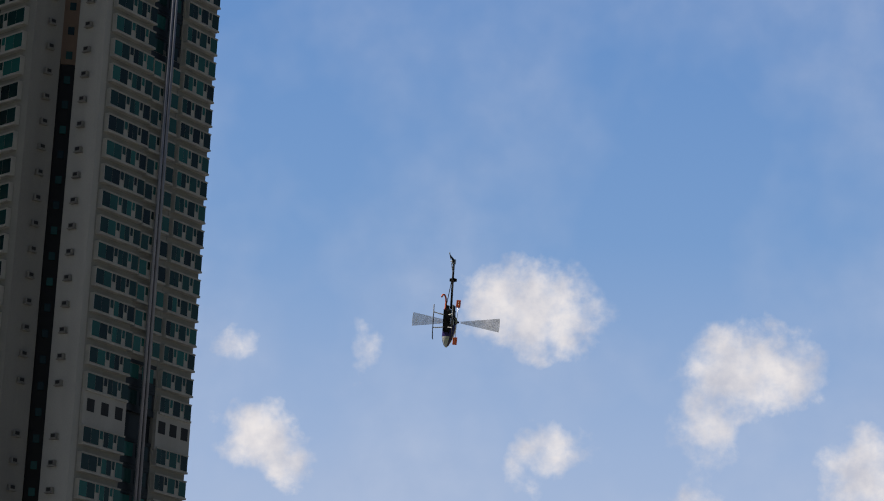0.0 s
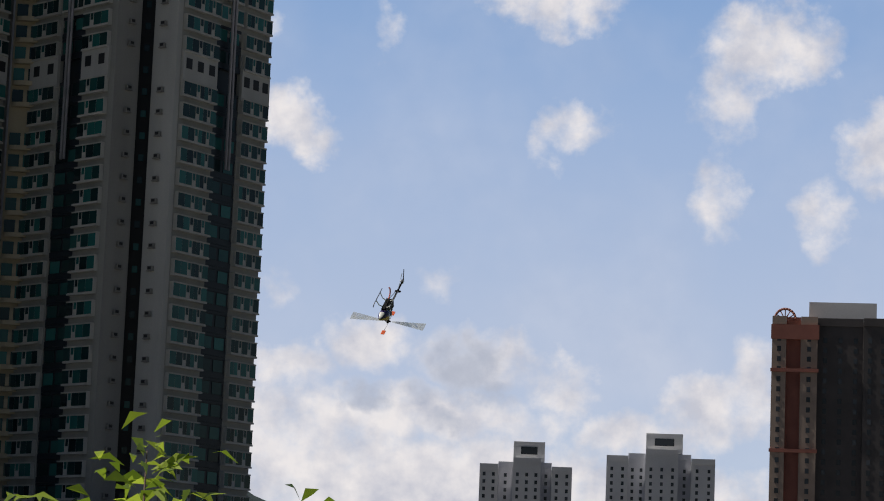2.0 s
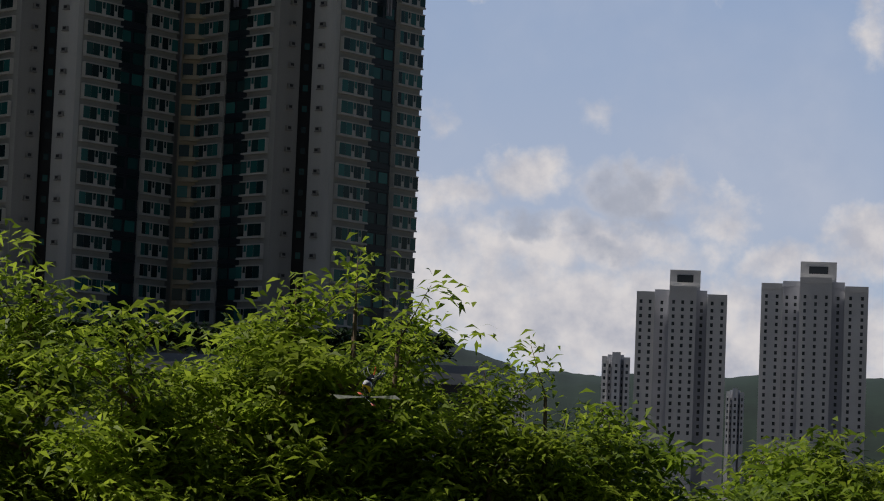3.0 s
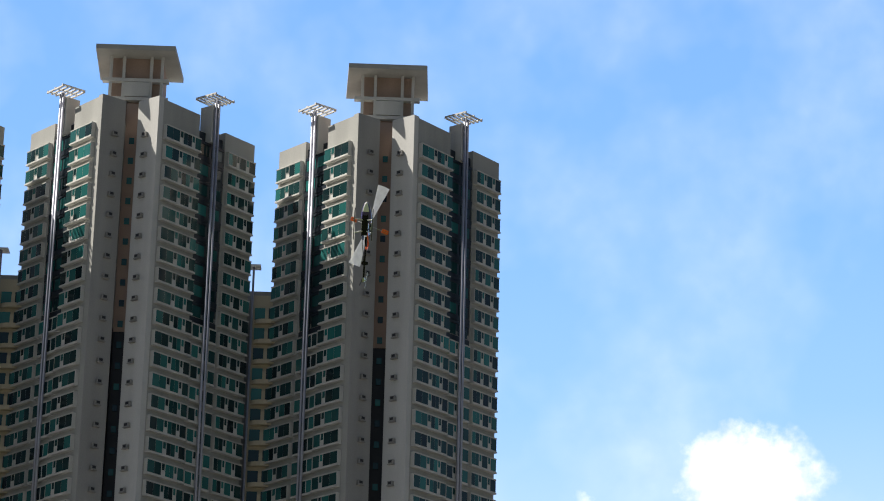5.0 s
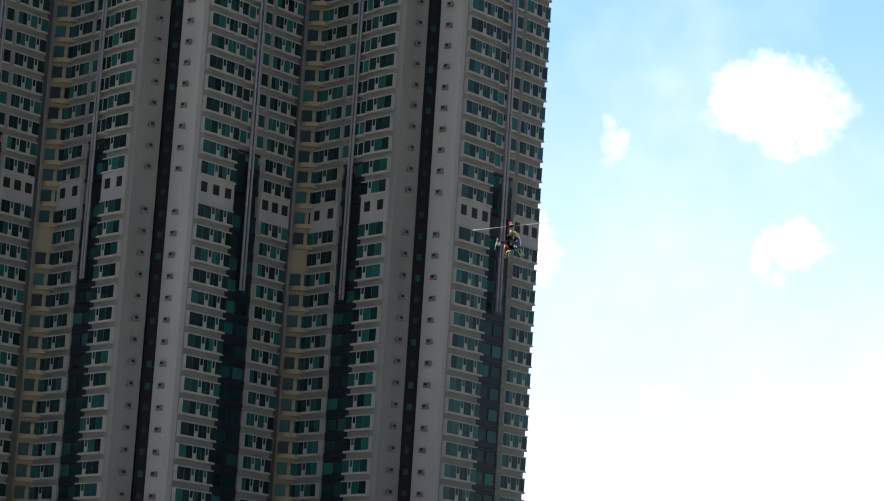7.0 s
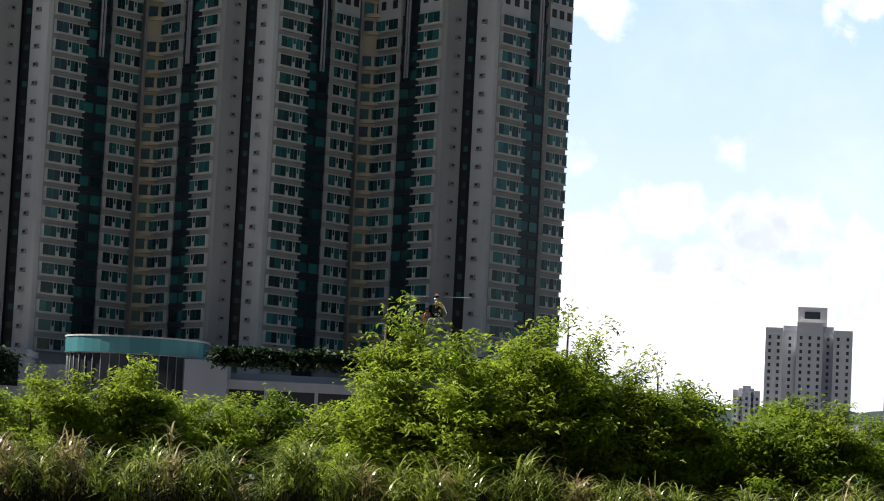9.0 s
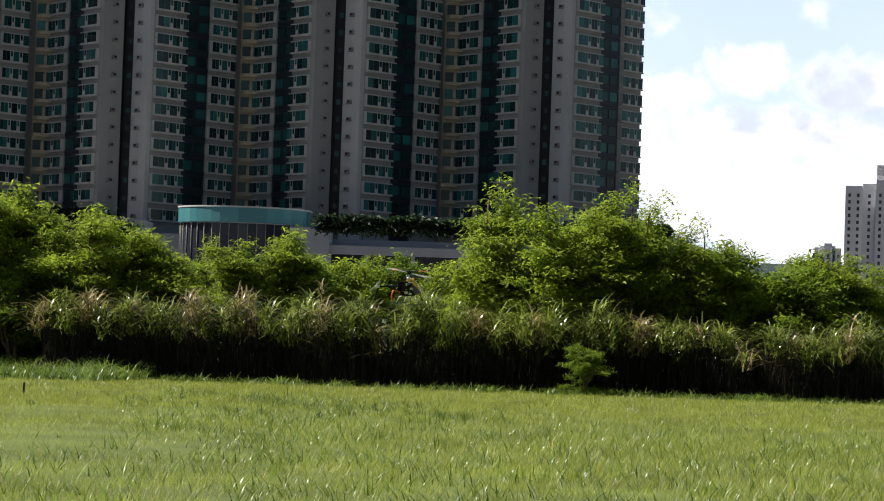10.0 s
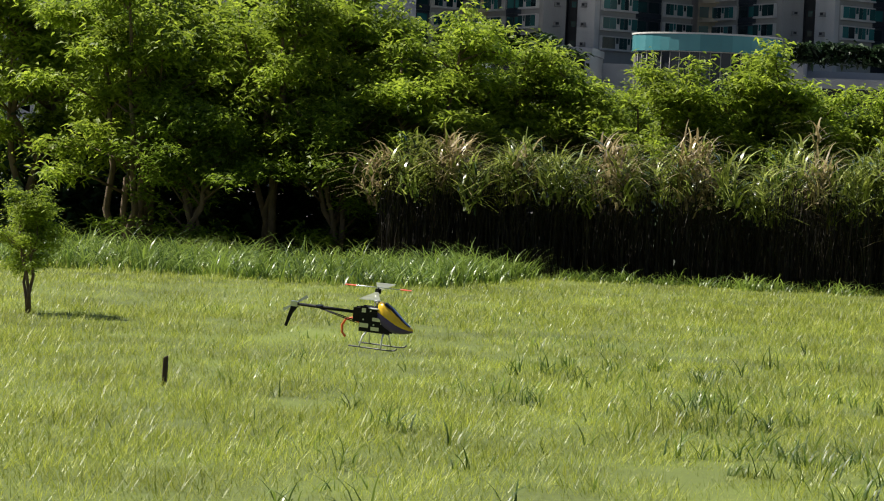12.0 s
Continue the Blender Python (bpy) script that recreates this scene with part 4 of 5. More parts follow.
def build_meadow():
    rng = np.random.default_rng(11)
    roots = []
    for y0, y1, density in ((-38, -20, 240), (-20, 0, 170), (0, 8, 150), (8, 24, 330), (24, 40, 260), (40, 56, 150), (56, 73, 110)):
        xa, xb = -9 - 0.36 * max(y1 - 4, 0) - 0.1 * (y1 + 38), 4.5 + 0.1 * (y1 + 38)
        n = int((y1 - y0) * (xb - xa) * density)
        roots.append(np.stack([rng.uniform(xa, xb, n), rng.uniform(y0, y1, n), np.full(n, -0.05)], 1))
    r = np.concatenate(roots)
    patch = np.array([noise.noise(Vector((p[0] * 0.9, p[1] * 0.5, 0))) + 0.6 * noise.noise(Vector((p[0] * 2.6, p[1] * 1.6, 4))) for p in r])
    h = (0.14 + 0.11 * patch) * rng.uniform(0.5, 1.6, len(r))
    v, f = blades(rng, r, h, rng.uniform(0.007, 0.015, len(r)) * (0.7 + r[:, 1].clip(0, 80) / 50), h * rng.uniform(0.3, 1.1, len(r)), 1)
    stuff("meadow_grass", v, f, M_GRASS, "sunlit yellow-green meadow grass, uncut and wind-ruffled", "grass")
    # scattered taller tufts
    tufts = []
    for q in range(900):
        y = rng.uniform(-36, 68) if q % 2 else rng.uniform(-36, 10)
        x = rng.uniform(-9 - 0.3 * max(y, 0), 4 + 0.10 * (y + 38))
        k = rng.integers(5, 16)
        tufts.append(np.stack([x + rng.normal(0, 0.22, k), y + rng.normal(0, 0.22, k), np.full(k, -0.05)], 1))
    for x, y in ((-9.5, 24), (-8.4, 27), (-9.0, 25), (-7.6, 26), (-12, 24), (-10.4, 32), (-13.3, 36), (-6.1, 11), (-5.3, 14), (-4.6, -22), (-3.5, -21), (-11.8, 34.5)):
        k = 60
        tufts.append(np.stack([x + rng.normal(0, 0.55, k), y + rng.normal(0, 0.5, k), np.full(k, -0.05)], 1))
    r = np.concatenate(tufts)
    h = rng.uniform(0.16, 0.36, len(r))
    v, f = blades(rng, r, h, rng.uniform(0.015, 0.03, len(r)), h * rng.uniform(0.4, 1.0, len(r)), 4)
    stuff("tall_tufts", v, f, M_WEED, "darker coarse tufts standing out of the meadow", "grass")


def build_reeds():
    rng = np.random.default_rng(29)
    # fringe of coarse arching grass in clumps at the foot of the thicket
    roots, tall = [], []
    for _ in range(700):
        a = rng.uniform(-25, 14) if rng.uniform() < 0.6 else rng.uniform(-22, -12.5)
        left = a < -12.5 and rng.uniform() < 0.9
        k = int(rng.integers(10, 30))
        c = np.array([math.tan(radians(a)) * 71 * K, rng.uniform(65.2, 67.6) - (11.0 * rng.uniform() ** 1.5 if left else 0), -0.03])
        roots.append(c + rng.normal(0, 1, (k, 3)) * np.array([0.26, 0.2, 0.0]))
        tall.append(np.full(k, rng.uniform(0.2, 0.6) + (rng.uniform(0.15, 0.65) if left else 0)))
    r, h = np.concatenate(roots), np.concatenate(tall)
    h = h * rng.uniform(0.6, 1.4, len(r))
    v, f = blades(rng, r, h, rng.uniform(0.03, 0.065, len(r)), h * rng.uniform(0.4, 1.3, len(r)), 4, 0.3, 0.5)
    stuff("tall_grass", v, f, M_WEED, "coarse arching grass fringing the reed thicket", "grass")
    # broad-bladed weeds standing in loose drifts in the meadow
    roots, tall = [], []
    for _ in range(420):
        u = rng.uniform()
        x, d = -5.0 - 5.5 * u + rng.normal(0, 2.2), 8 + 22 * u + rng.normal(0, 3.0)
        if noise.noise(Vector((x * 0.5, d * 0.22, 2))) < rng.uniform(-0.25, 0.4):
            continue
        k = int(rng.integers(4, 13))
        c = np.array([x, d, -0.03])
        roots.append(c + rng.normal(0, 1, (k, 3)) * np.array([0.07, 0.07, 0.0]))
        tall.append(np.full(k, rng.uniform(0.22, 0.48)))
    r, h = np.concatenate(roots), np.concatenate(tall)
    h = h * rng.uniform(0.6, 1.3, len(r))
    v, f = blades(rng, r, h, rng.uniform(0.018, 0.035, len(r)), h * rng.uniform(0.3, 1.1, len(r)), 4, 0.3, 0.5)
    stuff("meadow_weeds", v, f, M_TUFT, "dark broad-bladed weeds standing in the meadow", "weeds")
    # reed thicket: stems below, arching blades and plumes above
    stems, tops, straw = [], [], []
    n = 4200
    az = rng.uniform(-15.4, 13.5, n)
    for a in az:
        x = math.tan(radians(a)) * 73 * K
        hh = 3.05 + 0.9 * noise.noise(Vector((a * 0.9, 7, 0))) + 0.7 * noise.noise(Vector((a * 4.1, 1, 0))) + rng.normal(0, 0.3)
        y = rng.uniform(67.9, 71.2)
        if a > 4.5:
            hh *= 0.86
        stems.append((x, y, hh))
    stems = np.array(stems)
    # fountains of long arching leaves, clump by clump
    roots, size = [], []
    heads = [a for a in rng.uniform(-15.6, 13.6, 1500) if noise.noise(Vector((a * 2.3, 3, 0))) > rng.uniform(-0.2, 0.4)]
    for a in heads[:480]:
        top = (3.15 + 1.1 * noise.noise(Vector((a * 0.9, 7, 0))) + 0.5 * noise.noise(Vector((a * 3.3, 5, 0))) + rng.normal(0, 0.34)) * (0.86 if a > 4.5 else 1.0)
        k = int(rng.integers(12, 40))
        c = np.array([math.tan(radians(a)) * 73 * K, rng.uniform(67.5, 71.0), 0.0])
        p = c + rng.normal(0, 1, (k, 3)) * np.array([0.16, 0.14, 0.0])
        p[:, 2] = top * (1 - 0.3 * rng.uniform(0, 1, k) ** 1.8)
        roots.append(p)
        size.append(np.full(k, rng.uniform(0.75, 1.3)))
    root, size = np.concatenate(roots), np.concatenate(size)
    h = rng.uniform(0.35, 1.05, len(root)) * size
    wide, bend = rng.uniform(0.05, 0.12, len(root)), rng.uniform(0.3, 1.25, len(root)) * size
    dry = np.array([noise.noise(Vector((p[0] * 0.8, 11, 0))) > 0.12 for p in root]) & (rng.uniform(0, 1, len(root)) < 0.75)
    v, f = blades(rng, root[~dry], h[~dry], wide[~dry], bend[~dry], 5, 0.45, 0.55)
    stuff("reed_leaves", v, f, M_REED, "arching sunlit reed leaves on top of the thicket", "reeds")
    v, f = blades(rng, root[dry], h[dry], wide[dry], bend[dry], 5, 0.45, 0.55)
    stuff("dry_reed_leaves", v, f, M_DRY, "dry straw-coloured reed leaves arching on the thicket", "reeds")
    # stems near black: the shade inside the thicket is put into their colour
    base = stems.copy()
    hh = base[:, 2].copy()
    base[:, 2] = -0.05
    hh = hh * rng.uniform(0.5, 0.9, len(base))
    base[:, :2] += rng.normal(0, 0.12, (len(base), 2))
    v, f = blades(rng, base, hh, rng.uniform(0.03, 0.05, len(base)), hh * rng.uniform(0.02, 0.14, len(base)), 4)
    stuff("reed_stems", v, f, M_STRAW_SHADE, "dry brown reed stems, painted near black for the thicket's deep shade", "reeds")
    # dead leaves hanging down the stems, in the same painted shade
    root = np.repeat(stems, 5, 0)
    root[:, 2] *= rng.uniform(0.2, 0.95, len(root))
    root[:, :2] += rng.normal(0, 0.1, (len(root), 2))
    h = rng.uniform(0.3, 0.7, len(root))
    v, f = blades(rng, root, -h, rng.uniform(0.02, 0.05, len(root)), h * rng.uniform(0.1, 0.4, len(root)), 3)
    stuff("dead_reed_leaves", v, f, M_STRAW_SHADE, "withered brown reed leaves hanging in the thicket, shade in their near-black colour", "reeds")
    # dense undergrowth behind the stems, under the trees; shade is in the leaf colour
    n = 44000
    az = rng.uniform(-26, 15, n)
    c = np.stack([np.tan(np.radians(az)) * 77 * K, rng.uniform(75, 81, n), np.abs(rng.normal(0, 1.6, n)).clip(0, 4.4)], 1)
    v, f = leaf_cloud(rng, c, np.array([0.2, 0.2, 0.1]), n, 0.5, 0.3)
    stuff("undergrowth", v, f, M_SHRUB, "tangled undergrowth beneath the trees, their shade put into its dark leaf colour", "undergrowth")


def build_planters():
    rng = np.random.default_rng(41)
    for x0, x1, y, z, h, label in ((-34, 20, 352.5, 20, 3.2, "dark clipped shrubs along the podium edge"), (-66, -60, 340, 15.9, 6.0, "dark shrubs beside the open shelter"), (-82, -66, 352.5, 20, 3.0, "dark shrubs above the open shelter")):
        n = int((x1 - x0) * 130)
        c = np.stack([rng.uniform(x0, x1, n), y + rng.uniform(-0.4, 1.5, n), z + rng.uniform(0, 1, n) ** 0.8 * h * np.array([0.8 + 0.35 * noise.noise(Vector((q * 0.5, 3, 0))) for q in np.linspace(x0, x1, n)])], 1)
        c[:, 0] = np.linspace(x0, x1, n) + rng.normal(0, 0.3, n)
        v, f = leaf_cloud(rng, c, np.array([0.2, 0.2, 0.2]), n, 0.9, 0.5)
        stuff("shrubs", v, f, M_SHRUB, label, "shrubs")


build_meadow()
build_reeds()
build_planters()


def build_stake():
    p = Vector((-16.2, 22.0, 0.0))
    bm = bmesh.new()
    box(bm, -0.03, 0.03, -0.03, 0.03, -0.1, 0.36)
    for v in bm.verts:
        if v.co.z > 0.3:
            v.co.x += 0.012
            v.co.z += 0.03 * (v.co.x > 0)
    bmesh.ops.bevel(bm, geom=list(bm.edges), offset=0.008, segments=1, affect="EDGES")
    ob = part("stake", bm, M_WOOD, None)
    ob.matrix_basis = Matrix.Translation(p)
    tagged(ob, "short dark weathered wooden stake in the grass", "stake")


build_stake()


# ---------------------------------------------------------------- the model helicopter
M_YELLOW = mat("yellow_canopy_paint", (0.75, 0.47, 0.02), 0.25, 0.12, 6.0, 60.0, 0.02)
M_WHITE = mat("white_plastic", (0.72, 0.72, 0.70), 0.35, 0.1, 8.0, 60.0, 0.02)
M_CARBON = mat("carbon_plate", (0.010, 0.010, 0.011), 0.55, 0.4, 30.0, 200.0, 0.1, spec=0.15)
M_VISOR = mat("smoked_visor", (0.012, 0.012, 0.02), 0.12, 0.2, 20.0, 90.0, 0.0)
M_ALLOY = mat("bright_alloy", (0.62, 0.63, 0.66), 0.3, 0.15, 20.0, 90.0, 0.05, metal=0.9)
M_ORANGE = mat("orange_plastic", (0.80, 0.13, 0.035), 0.4, 0.15, 12.0, 80.0, 0.02)
M_SKID = mat("grey_skid", (0.07, 0.07, 0.075), 0.45, 0.2, 12.0, 80.0, 0.05)
M_PURPLE = mat("violet_trim", (0.05, 0.03, 0.16), 0.3, 0.2, 12.0, 80.0, 0.02)


def whirl_mat():
    """Spinning blade: the streak it leaves is half see-through."""
    m, t, p = nodes_of("whirling_blade")
    n, l = t.nodes, t.links
    p.inputs["Base Color"].default_value, p.inputs["Roughness"].default_value = (0.66, 0.66, 0.65, 1), 0.4
    mix, clear = n.new("ShaderNodeMixShader"), n.new("ShaderNodeBsdfTransparent")
    co, no, mr = n.new("ShaderNodeTexCoord"), n.new("ShaderNodeTexNoise"), n.new("ShaderNodeMapRange")
    no.inputs["Scale"].default_value = 14.0
    l.new(co.outputs["Object"], no.inputs["Vector"])
    mr.inputs[3].default_value, mr.inputs[4].default_value = 0.28, 0.62
    l.new(no.outputs["Fac"], mr.inputs[0])
    l.new(mr.outputs[0], mix.inputs[0])
    thin, lit = n.new("ShaderNodeMixShader"), n.new("ShaderNodeBsdfTranslucent")
    lit.inputs["Color"].default_value, thin.inputs[0].default_value = (0.8, 0.8, 0.8, 1), 0.6
    l.new(p.outputs[0], thin.inputs[1])
    l.new(lit.outputs[0], thin.inputs[2])
    l.new(clear.outputs[0], mix.inputs[1])
    l.new(thin.outputs[0], mix.inputs[2])
    l.new(mix.outputs[0], n["Material Output"].inputs["Surface"])
    return m


M_WHIRL = whirl_mat()


def loft(bm, stations, sides=14, slot_of=None):
    """A rounded body through stations (x, half width, bottom, top)."""
    rings = []
    for x, w, z0, z1 in stations:
        ring = []
        for k in range(sides):
            a = 2 * math.pi * k / sides
            ca, sa = math.cos(a), math.sin(a)
            s = lambda v: math.copysign(abs(v) ** 0.75, v)
            ring.append(bm.verts.new((x, w * s(ca), (z0 + z1) / 2 + (z1 - z0) / 2 * s(sa))))
        rings.append(ring)
    for i, (r0, r1) in enumerate(zip(rings, rings[1:])):
        for k in range(sides):
            f = bm.faces.new((r0[k], r1[k], r1[(k + 1) % sides], r0[(k + 1) % sides]))
            f.smooth = True
            f.material_index = slot_of(i, k) if slot_of else 0
    bm.faces.new(rings[0])
    bm.faces.new(rings[-1][::-1])


def build_helicopter():
    ob = thing("model_helicopter", Matrix(), "yellow and black radio-controlled model helicopter with white rotor blades", "model helicopter")
    bm = bmesh.new()
    for y in (-0.035, 0.03):
        box(bm, -0.13, 0.10, y, y + 0.005, -0.115, 0.065)
        box(bm, -0.18, -0.1302, y, y + 0.005, -0.05, 0.05)
    box(bm, -0.12, 0.09, -0.0298, 0.0298, -0.115, -0.105)
    box(bm, -0.10, 0.06, -0.0298, 0.0298, 0.055, 0.062)
    bmesh.ops.bevel(bm, geom=list(bm.edges), offset=0.0012, segments=1, affect="EDGES")
    part("side_frame", bm, M_CARBON, ob)
    # canopy: yellow shell, smoked visor, pale chin
    bm = bmesh.new()
    st = [(0.005, 0.05, -0.03, 0.105), (0.05, 0.058, -0.075, 0.105), (0.10, 0.060, -0.10, 0.075), (0.15, 0.055, -0.11, 0.03), (0.20, 0.043, -0.105, -0.015), (0.24, 0.026, -0.095, -0.045), (0.262, 0.008, -0.082, -0.062)]

    def skin(i, k):
        if 1 <= i <= 4 and k in (2, 3, 4):
            return 1
        if k in (9, 10, 11):
            return 2 if i > 2 else 3
        return 3 if k in (7, 8, 12, 13) else 0
    loft(bm, st, 14, skin)
    part("canopy", bm, [M_YELLOW, M_VISOR, M_WHITE, M_PURPLE], ob, "glossy yellow canopy with a smoked visor and pale chin")
    bm = bmesh.new()
    box(bm, -0.05, 0.03, -0.026, 0.026, -0.03, 0.02)
    box(bm, 0.00, 0.12, -0.03, 0.03, -0.10, -0.04)
    part("battery", bm, M_CARBON, ob)
    bm = bmesh.new()
    tube(bm, [(-0.09, 0, -0.06), (-0.09, 0, 0.005)], [0.026, 0.026], 14)
    part("motor", bm, M_ALLOY, ob, "bright metal motor")
    bm = bmesh.new()
    tube(bm, [(-0.02, 0, 0.052), (-0.02, 0, 0.060)], [0.06, 0.06], 24)
    part("main_gear", bm, M_WHITE, ob)
    for y, z in ((-0.042, 0.02), (0.042, 0.02), (-0.042, -0.02)):
        bm = bmesh.new()
        box(bm, -0.03, 0.03, y - 0.006, y + 0.006, z - 0.012, z + 0.012)
        part("servo", bm, M_ALLOY if z < 0 else M_CARBON, ob)
    for y in (-0.0375, 0.0375):
        for x0, x1, z0, z1 in ((-0.125, -0.06, -0.085, -0.055), (-0.04, 0.02, -0.10, -0.075), (-0.115, -0.085, 0.02, 0.05), (0.03, 0.08, -0.05, -0.03)):
            bm = bmesh.new()
            box(bm, x0, x1, y - 0.002, y + 0.002, z0, z1)
            part("frame_brace", bm, M_ALLOY, ob, "bright metal brace on the side frame")
        for x, z in ((-0.10, -0.03), (-0.05, 0.035), (0.0, -0.02), (0.05, 0.02), (-0.02, -0.06)):
            bm = bmesh.new()
            tube(bm, [(x, y - 0.004, z), (x, y + 0.004, z)], [0.006, 0.006], 8)
            part("bolt", bm, M_ALLOY, ob)
    for y in (-0.03, 0.03):
        bm = bmesh.new()
        tube(bm, [(-0.03, y, 0.06), (-0.025, y * 0.8, 0.15)], [0.003, 0.003], 6)
        part("push_rod", bm, M_ALLOY, ob)
    bm = bmesh.new()
    tube(bm, [(-0.14, 0, 0.01), (-0.63, 0, 0.012)], [0.012, 0.011], 12)
    part("tail_boom", bm, M_CARBON, ob)
    for y in (-0.045, 0.045):
        bm = bmesh.new()
        tube(bm, [(-0.15, y * 0.7, -0.06), (-0.44, y * 0.18, 0.004)], [0.004, 0.004], 6)
        part("boom_strut", bm, M_CARBON, ob)
    bm = bmesh.new()
    box(bm, -0.66, -0.61, -0.016, 0.016, -0.006, 0.03)
    part("tail_gearbox", bm, M_ALLOY, ob)
    bm = bmesh.new()
    prism(bm, [(-0.60, 0.0), (-0.655, 0.0), (-0.695, -0.15), (-0.675, -0.155), (-0.64, -0.06)], -0.0015, 0.0015)
    for v in bm.verts:
        v.co = Vector((v.co.x, v.co.z - 0.012, v.co.y))
    bmesh.ops.recalc_face_normals(bm, faces=bm.faces)
    part("tail_fin", bm, M_CARBON, ob)
    bm = bmesh.new()
    prism(bm, [(-0.43, 0.04), (-0.46, 0.04), (-0.47, 0), (-0.46, -0.04), (-0.43, -0.04), (-0.42, 0)], 0.022, 0.025)
    bmesh.ops.recalc_face_normals(bm, faces=bm.faces)
    part("stabiliser", bm, M_CARBON, ob)
    bm = bmesh.new()
    for a in (0.6, 0.6 + math.pi):
        c, s = math.cos(a), math.sin(a)
        vs = [bm.verts.new((-0.64 + r * c - w * s, 0.03 + y, 0.012 + r * s + w * c)) for y in (0, 0.002) for r, w in ((0.02, -0.006), (0.105, -0.012), (0.105, 0.012), (0.02, 0.006))]
        for q in ((0, 1, 2, 3), (7, 6, 5, 4), (0, 4, 5, 1), (1, 5, 6, 2), (2, 6, 7, 3), (3, 7, 4, 0)):
            bm.faces.new([vs[i] for i in q])
    tube(bm, [(-0.64, 0.01, 0.012), (-0.64, 0.036, 0.012)], [0.007, 0.007], 8)
    part("tail_rotor", bm, M_WHITE, ob, "small white tail rotor")
    # landing gear
    for y in (-0.105, 0.105):
        bm = bmesh.new()
        tube(bm, [(-0.17, y, -0.215), (0.14, y, -0.215), (0.175, y, -0.208), (0.19, y, -0.195)], [0.0055] * 4, 8)
        part("skid", bm, M_SKID, ob)
        for x in (-0.09, 0.07):
            bm = bmesh.new()
            tube(bm, [(x * 0.8, y * 0.25, -0.115), (x * 0.9, y * 0.7, -0.14), (x, y, -0.212)], [0.007, 0.006, 0.006], 7)
            part("skid_strut", bm, M_WHITE, ob)
    bm = bmesh.new()
    tube(bm, [(-0.09, 0.03, -0.10), (-0.15, 0.035, -0.065), (-0.21, 0.04, -0.04), (-0.255, 0.04, -0.055), (-0.28, 0.04, -0.10), (-0.275, 0.04, -0.15), (-0.25, 0.04, -0.18)], [0.009] * 7, 7)
    part("aerial_tube", bm, M_ORANGE, ob, "orange aerial tube curling behind the skids")
    # mast and rotor
    bm = bmesh.new()
    tube(bm, [(-0.02, 0, 0.06), (-0.02, 0, 0.195)], [0.006, 0.006], 10)
    tube(bm, [(-0.02, 0, 0.095), (-0.02, 0, 0.115)], [0.024, 0.02], 12)
    part("mast", bm, M_ALLOY, ob)
    bm = bmesh.new()
    tube(bm, [(-0.035, 0, 0), (0.035, 0, 0)], [0.011, 0.011], 10)
    box(bm, -0.014, 0.014, -0.02, 0.02, -0.012, 0.018)
    tube(bm, [(0, 0, -0.02), (0, 0, 0.03)], [0.008, 0.006], 10)
    rotor = part("rotor", bm, M_CARBON, ob, "black rotor head")
    rotor.location = (-0.02, 0, 0.175)
    for sgn in (1, -1):
        bm = bmesh.new()
        n = 6
        lo, hi = [], []
        for k in range(n + 1):
            u = -1 + 2 * k / n
            for r, ring in ((0.055, lo), (0.485, hi)):
                a = radians(8.5 if r > 0.1 else 10) * u
                ring.append((sgn * r * math.cos(a), sgn * r * math.sin(a)))
        top = [[bm.verts.new((x, y, z)) for x, y in ring] for z in (-0.0025, 0.0025) for ring in (lo, hi)]
        for k in range(n):
            bm.faces.new((top[0][k], top[0][k + 1], top[1][k + 1], top[1][k]))
            bm.faces.new((top[2][k], top[3][k], top[3][k + 1], top[2][k + 1]))
            bm.faces.new((top[1][k], top[1][k + 1], top[3][k + 1], top[3][k]))
        part("blade", bm, M_WHIRL, rotor, "whirling white blade")
    bm = bmesh.new()
    tube(bm, [(0, -0.22, 0.028), (0, 0.22, 0.028)], [0.003, 0.003], 6)
    part("flybar", bm, M_ALLOY, rotor)
    for sgn in (1, -1):
        bm = bmesh.new()
        y0, y1 = (0.155, 0.235) if sgn > 0 else (-0.235, -0.155)
        box(bm, -0.024, 0.024, y0, y1, 0.0255, 0.0305)
        bmesh.ops.bevel(bm, geom=list(bm.edges), offset=0.002, segments=1, affect="EDGES")
        part("paddle", bm, M_ORANGE, rotor, "orange flybar paddle")
    return ob, rotor


helicopter, rotor = build_helicopter()

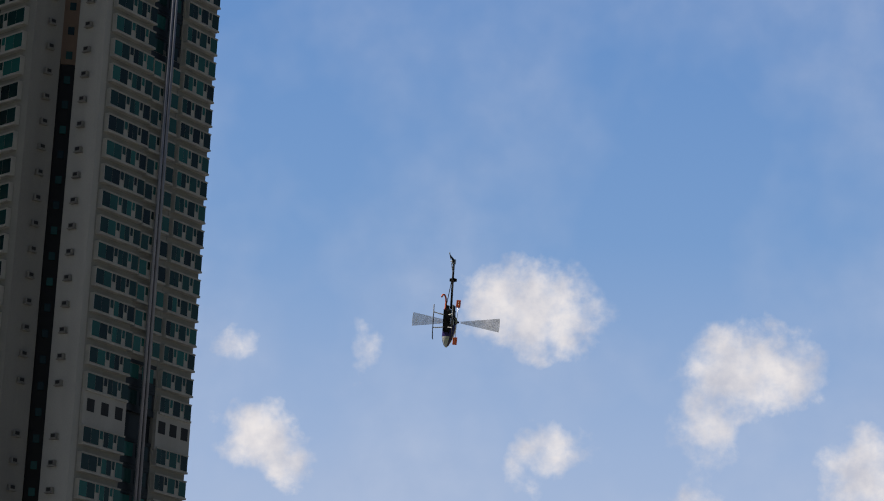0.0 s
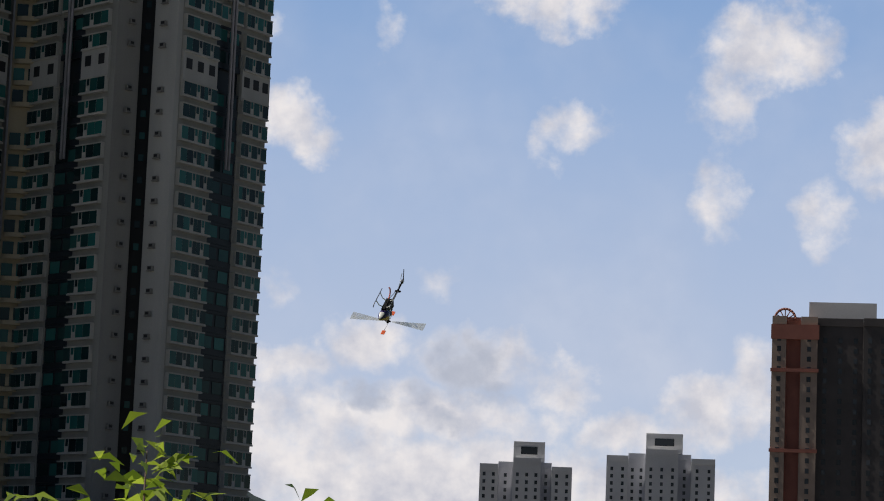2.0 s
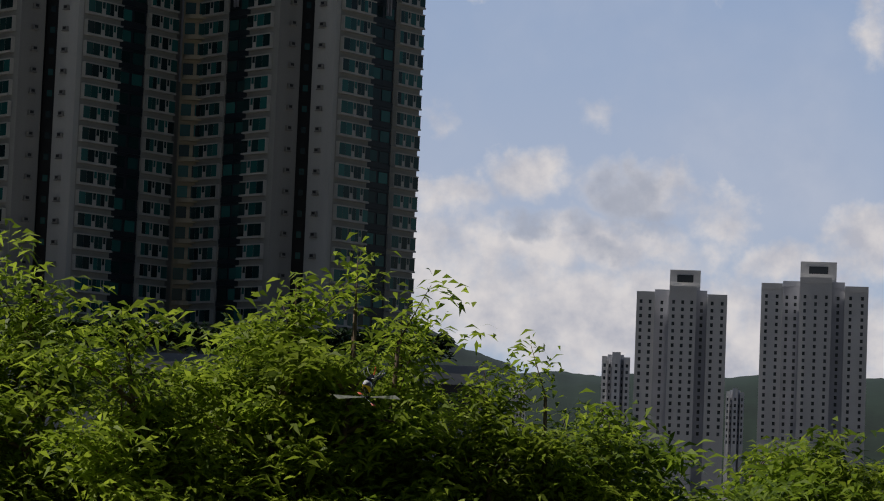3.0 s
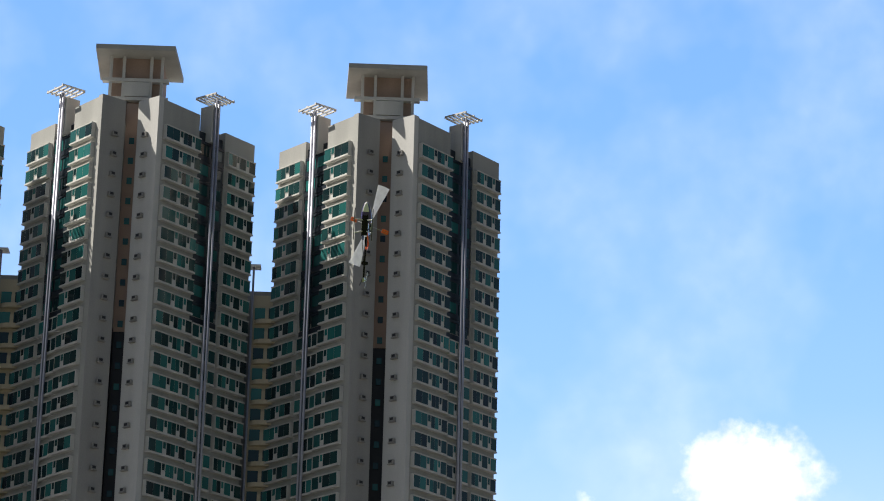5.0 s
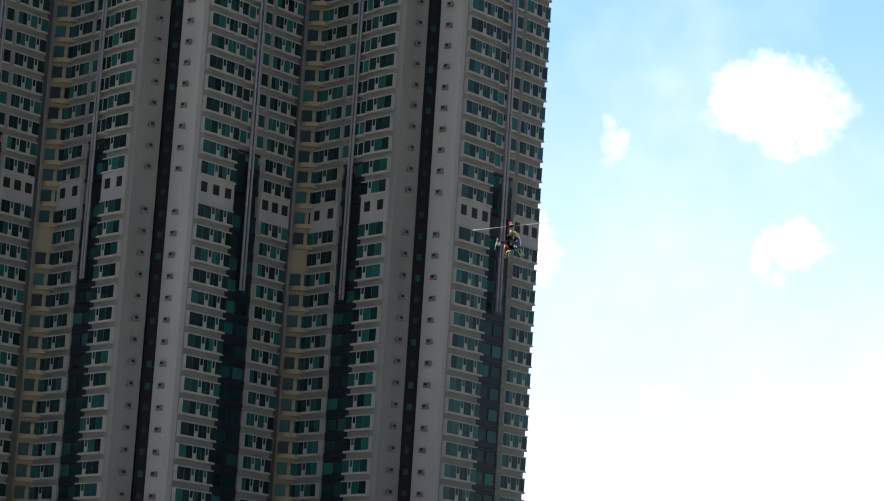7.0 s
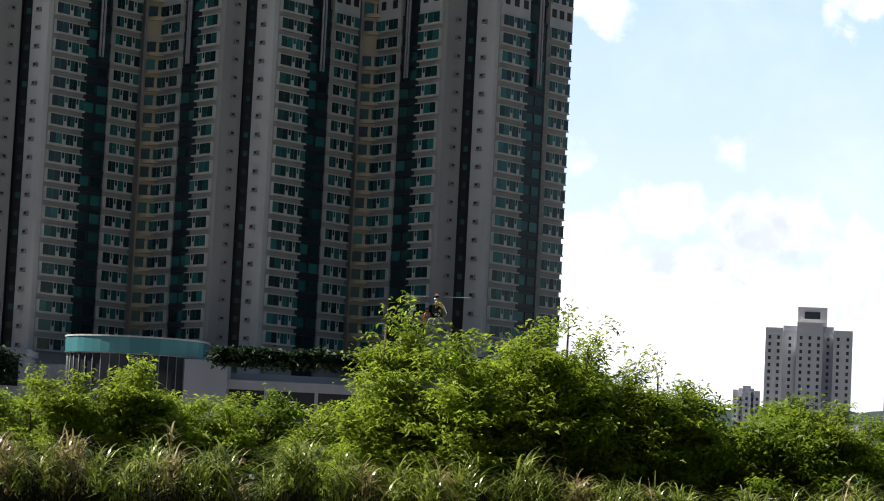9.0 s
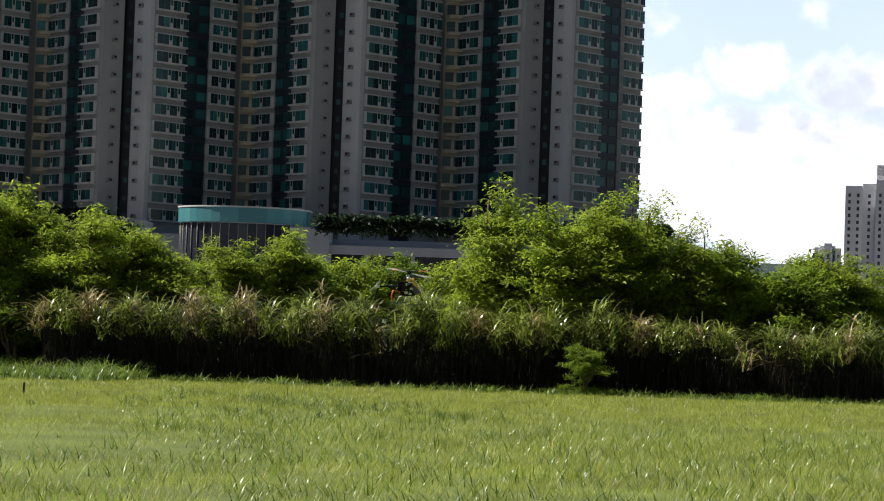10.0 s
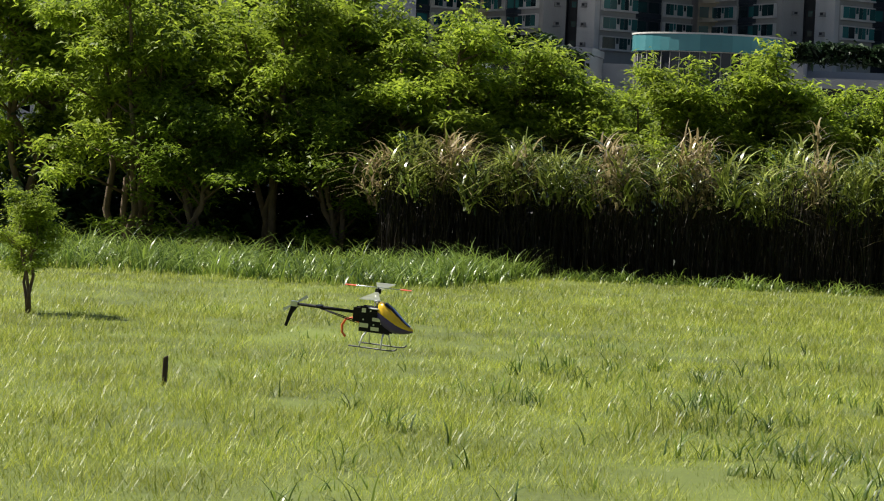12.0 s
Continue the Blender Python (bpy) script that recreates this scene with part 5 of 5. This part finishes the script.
# seconds, place, turn
FLIGHT = [
    (0, 15.494, 133.365, 30.873, 24.8, 80.5, 88.3),
    (0.2, 15.686, 127.876, 29.881, 27.4, 81.9, 90.2),
    (0.5, 15.937, 121.151, 28.476, 57.2, 85.3, 120.3),
    (0.8, 16.958, 115.069, 26.415, -31.5, 100.0, 34.3),
    (1, 17.483, 109.444, 24.361, -15.4, 111.4, 52.8),
    (1.2, 17.290, 102.319, 21.957, -7.7, 126.3, 62.6),
    (1.5, 15.657, 91.937, 18.121, -4.4, 139.9, 67.3),
    (1.8, 9.733, 85.572, 14.629, -7.8, 137.9, 63.8),
    (2, 6.865, 82.590, 12.969, -12.3, 134.8, 61.1),
    (2.2, 6.360, 79.286, 12.016, -17.7, 131.2, 59.6),
    (2.5, 5.612, 71.155, 10.528, -22.3, 128.0, 59.1),
    (2.8, 4.582, 61.699, 8.250, -13.8, 146.4, 67.3),
    (3, 3.980, 59.313, 7.569, -16.0, 163.3, 69.6),
    (3.2, 3.621, 59.436, 8.902, 153.2, 6.5, -109.9),
    (3.5, 3.342, 61.951, 13.374, 127.8, -5.9, -111.0),
    (3.8, 3.031, 65.543, 17.132, 98.3, -23.2, -110.9),
    (4, 2.652, 67.561, 19.069, 80.6, -36.4, -108.1),
    (4.2, 2.213, 69.357, 20.818, 65.7, -47.7, -104.5),
    (4.5, 1.404, 70.889, 23.639, 54.4, -57.7, -104.3),
    (4.8, 0.485, 71.674, 26.869, 33.2, -64.1, -102.0),
    (5, 0.168, 73.681, 27.813, -13.8, -68.5, -85.8),
    (5.13, 0.188, 75.909, 27.003, -54.5, -77.5, -86.0),
    (5.2, 0.232, 76.867, 26.232, -75.3, -85.6, -91.2),
    (5.27, 0.293, 77.646, 25.385, 86.6, -84.1, 81.3),
    (5.5, 0.555, 79.218, 22.410, 19.0, -41.1, 83.6),
    (5.8, 0.620, 77.226, 18.328, -1.1, -33.1, 84.7),
    (6, 0.543, 75.657, 16.309, -4.8, -34.8, 85.2),
    (6.2, 0.220, 75.865, 15.469, -1.6, -39.1, 82.6),
    (6.5, -0.782, 76.744, 15.299, 7.3, -44.9, 75.8),
    (6.8, -1.835, 73.563, 16.193, -2.1, -28.6, 73.8),
    (7, -2.121, 69.373, 16.661, -4.6, -16.8, 70.9),
    (7.2, -2.045, 63.415, 15.995, -1.3, -12.3, 69.3),
    (7.5, -1.843, 53.222, 13.955, 1.3, -8.8, 68.0),
    (7.8, -1.780, 43.746, 12.217, 2.3, -8.3, 66.8),
    (8, -1.764, 37.636, 11.188, 2.6, -8.4, 65.8),
    (8.2, -1.705, 31.334, 10.081, 2.5, -8.3, 64.5),
    (8.5, -1.464, 21.624, 8.321, 2.2, -7.7, 62.4),
    (8.8, -1.050, 11.980, 6.576, 2.0, -6.7, 60.6),
    (9, -0.880, 5.807, 5.407, 2.5, -5.9, 60.1),
    (9.2, -1.009, -0.127, 4.373, 4.5, -4.9, 60.6),
    (9.5, -1.521, -9.725, 3.463, 7.5, -4.1, 61.4),
    (9.8, -2.121, -20.572, 2.859, 7.4, -3.7, 58.4),
    (10, -2.458, -25.939, 2.440, 6.6, -3.0, 54.9),
    (10.2, -2.505, -29.144, 2.109, 5.7, -1.1, 50.9),
    (10.5, -2.384, -28.043, 1.765, 5.3, 3.6, 31.1),
    (10.7, -2.634, -22.587, 1.812, 7.6, 6.5, -0.8),
    (10.8, -2.825, -19.586, 1.941, 8.3, 8.4, -21.7),
    (11, -3.176, -14.594, 2.254, 7.6, 10.9, -49.9),
    (11.2, -3.576, -12.408, 2.488, 7.3, 9.6, -38.4),
    (11.5, -4.919, -9.754, 2.525, 5.0, 6.9, -12.3),
    (11.8, -7.566, -1.430, 2.209, 3.8, 5.3, -6.5),
    (12, -9.747, 6.230, 1.925, 3.7, 3.9, -6.0),
]
# seconds, rotor angle in degrees
SPIN = [
    (0, -87.6),
    (0.5, -71.5),
    (1, -92.5),
    (1.5, -107.4),
    (2, -90.0),
    (2.5, -91.1),
    (3, -138.0),
    (3.35, -111.9),
    (3.7, -150.4),
    (4.3, 99.1),
    (5, 17.8),
    (5.12, 56.2),
    (5.27, -2.8),
    (5.5, -69.0),
    (6, -86.2),
    (6.5, -130.3),
    (7, -72.0),
    (8, -66.5),
    (9, -60.1),
    (9.5, -60.2),
    (10, 67.2),
    (10.5, -27.5),
    (10.75, 57.3),
    (11, 132.5),
    (11.5, 19.7),
    (12, 102.4),
]


def motions():
    walk(helicopter, [(r[0], pose(*r[1:])) for r in FLIGHT])
    spin, total = [], SPIN[0][1]
    for (t0, a0), (t1, a1) in zip(SPIN, SPIN[1:]):
        steps = round((t1 - t0) / 0.1)
        turn = 36 * steps + (a1 - a0 - 36 * steps + 90) % 180 - 90
        for k in range(steps):
            spin.append((round(t0 + 0.1 * k, 2), pose(-0.02, 0, 0.175, 0, 0, total + turn * k / steps)))
        total += turn
    spin.append((SPIN[-1][0], pose(-0.02, 0, 0.175, 0, 0, total)))
    walk(rotor, spin)


motions()
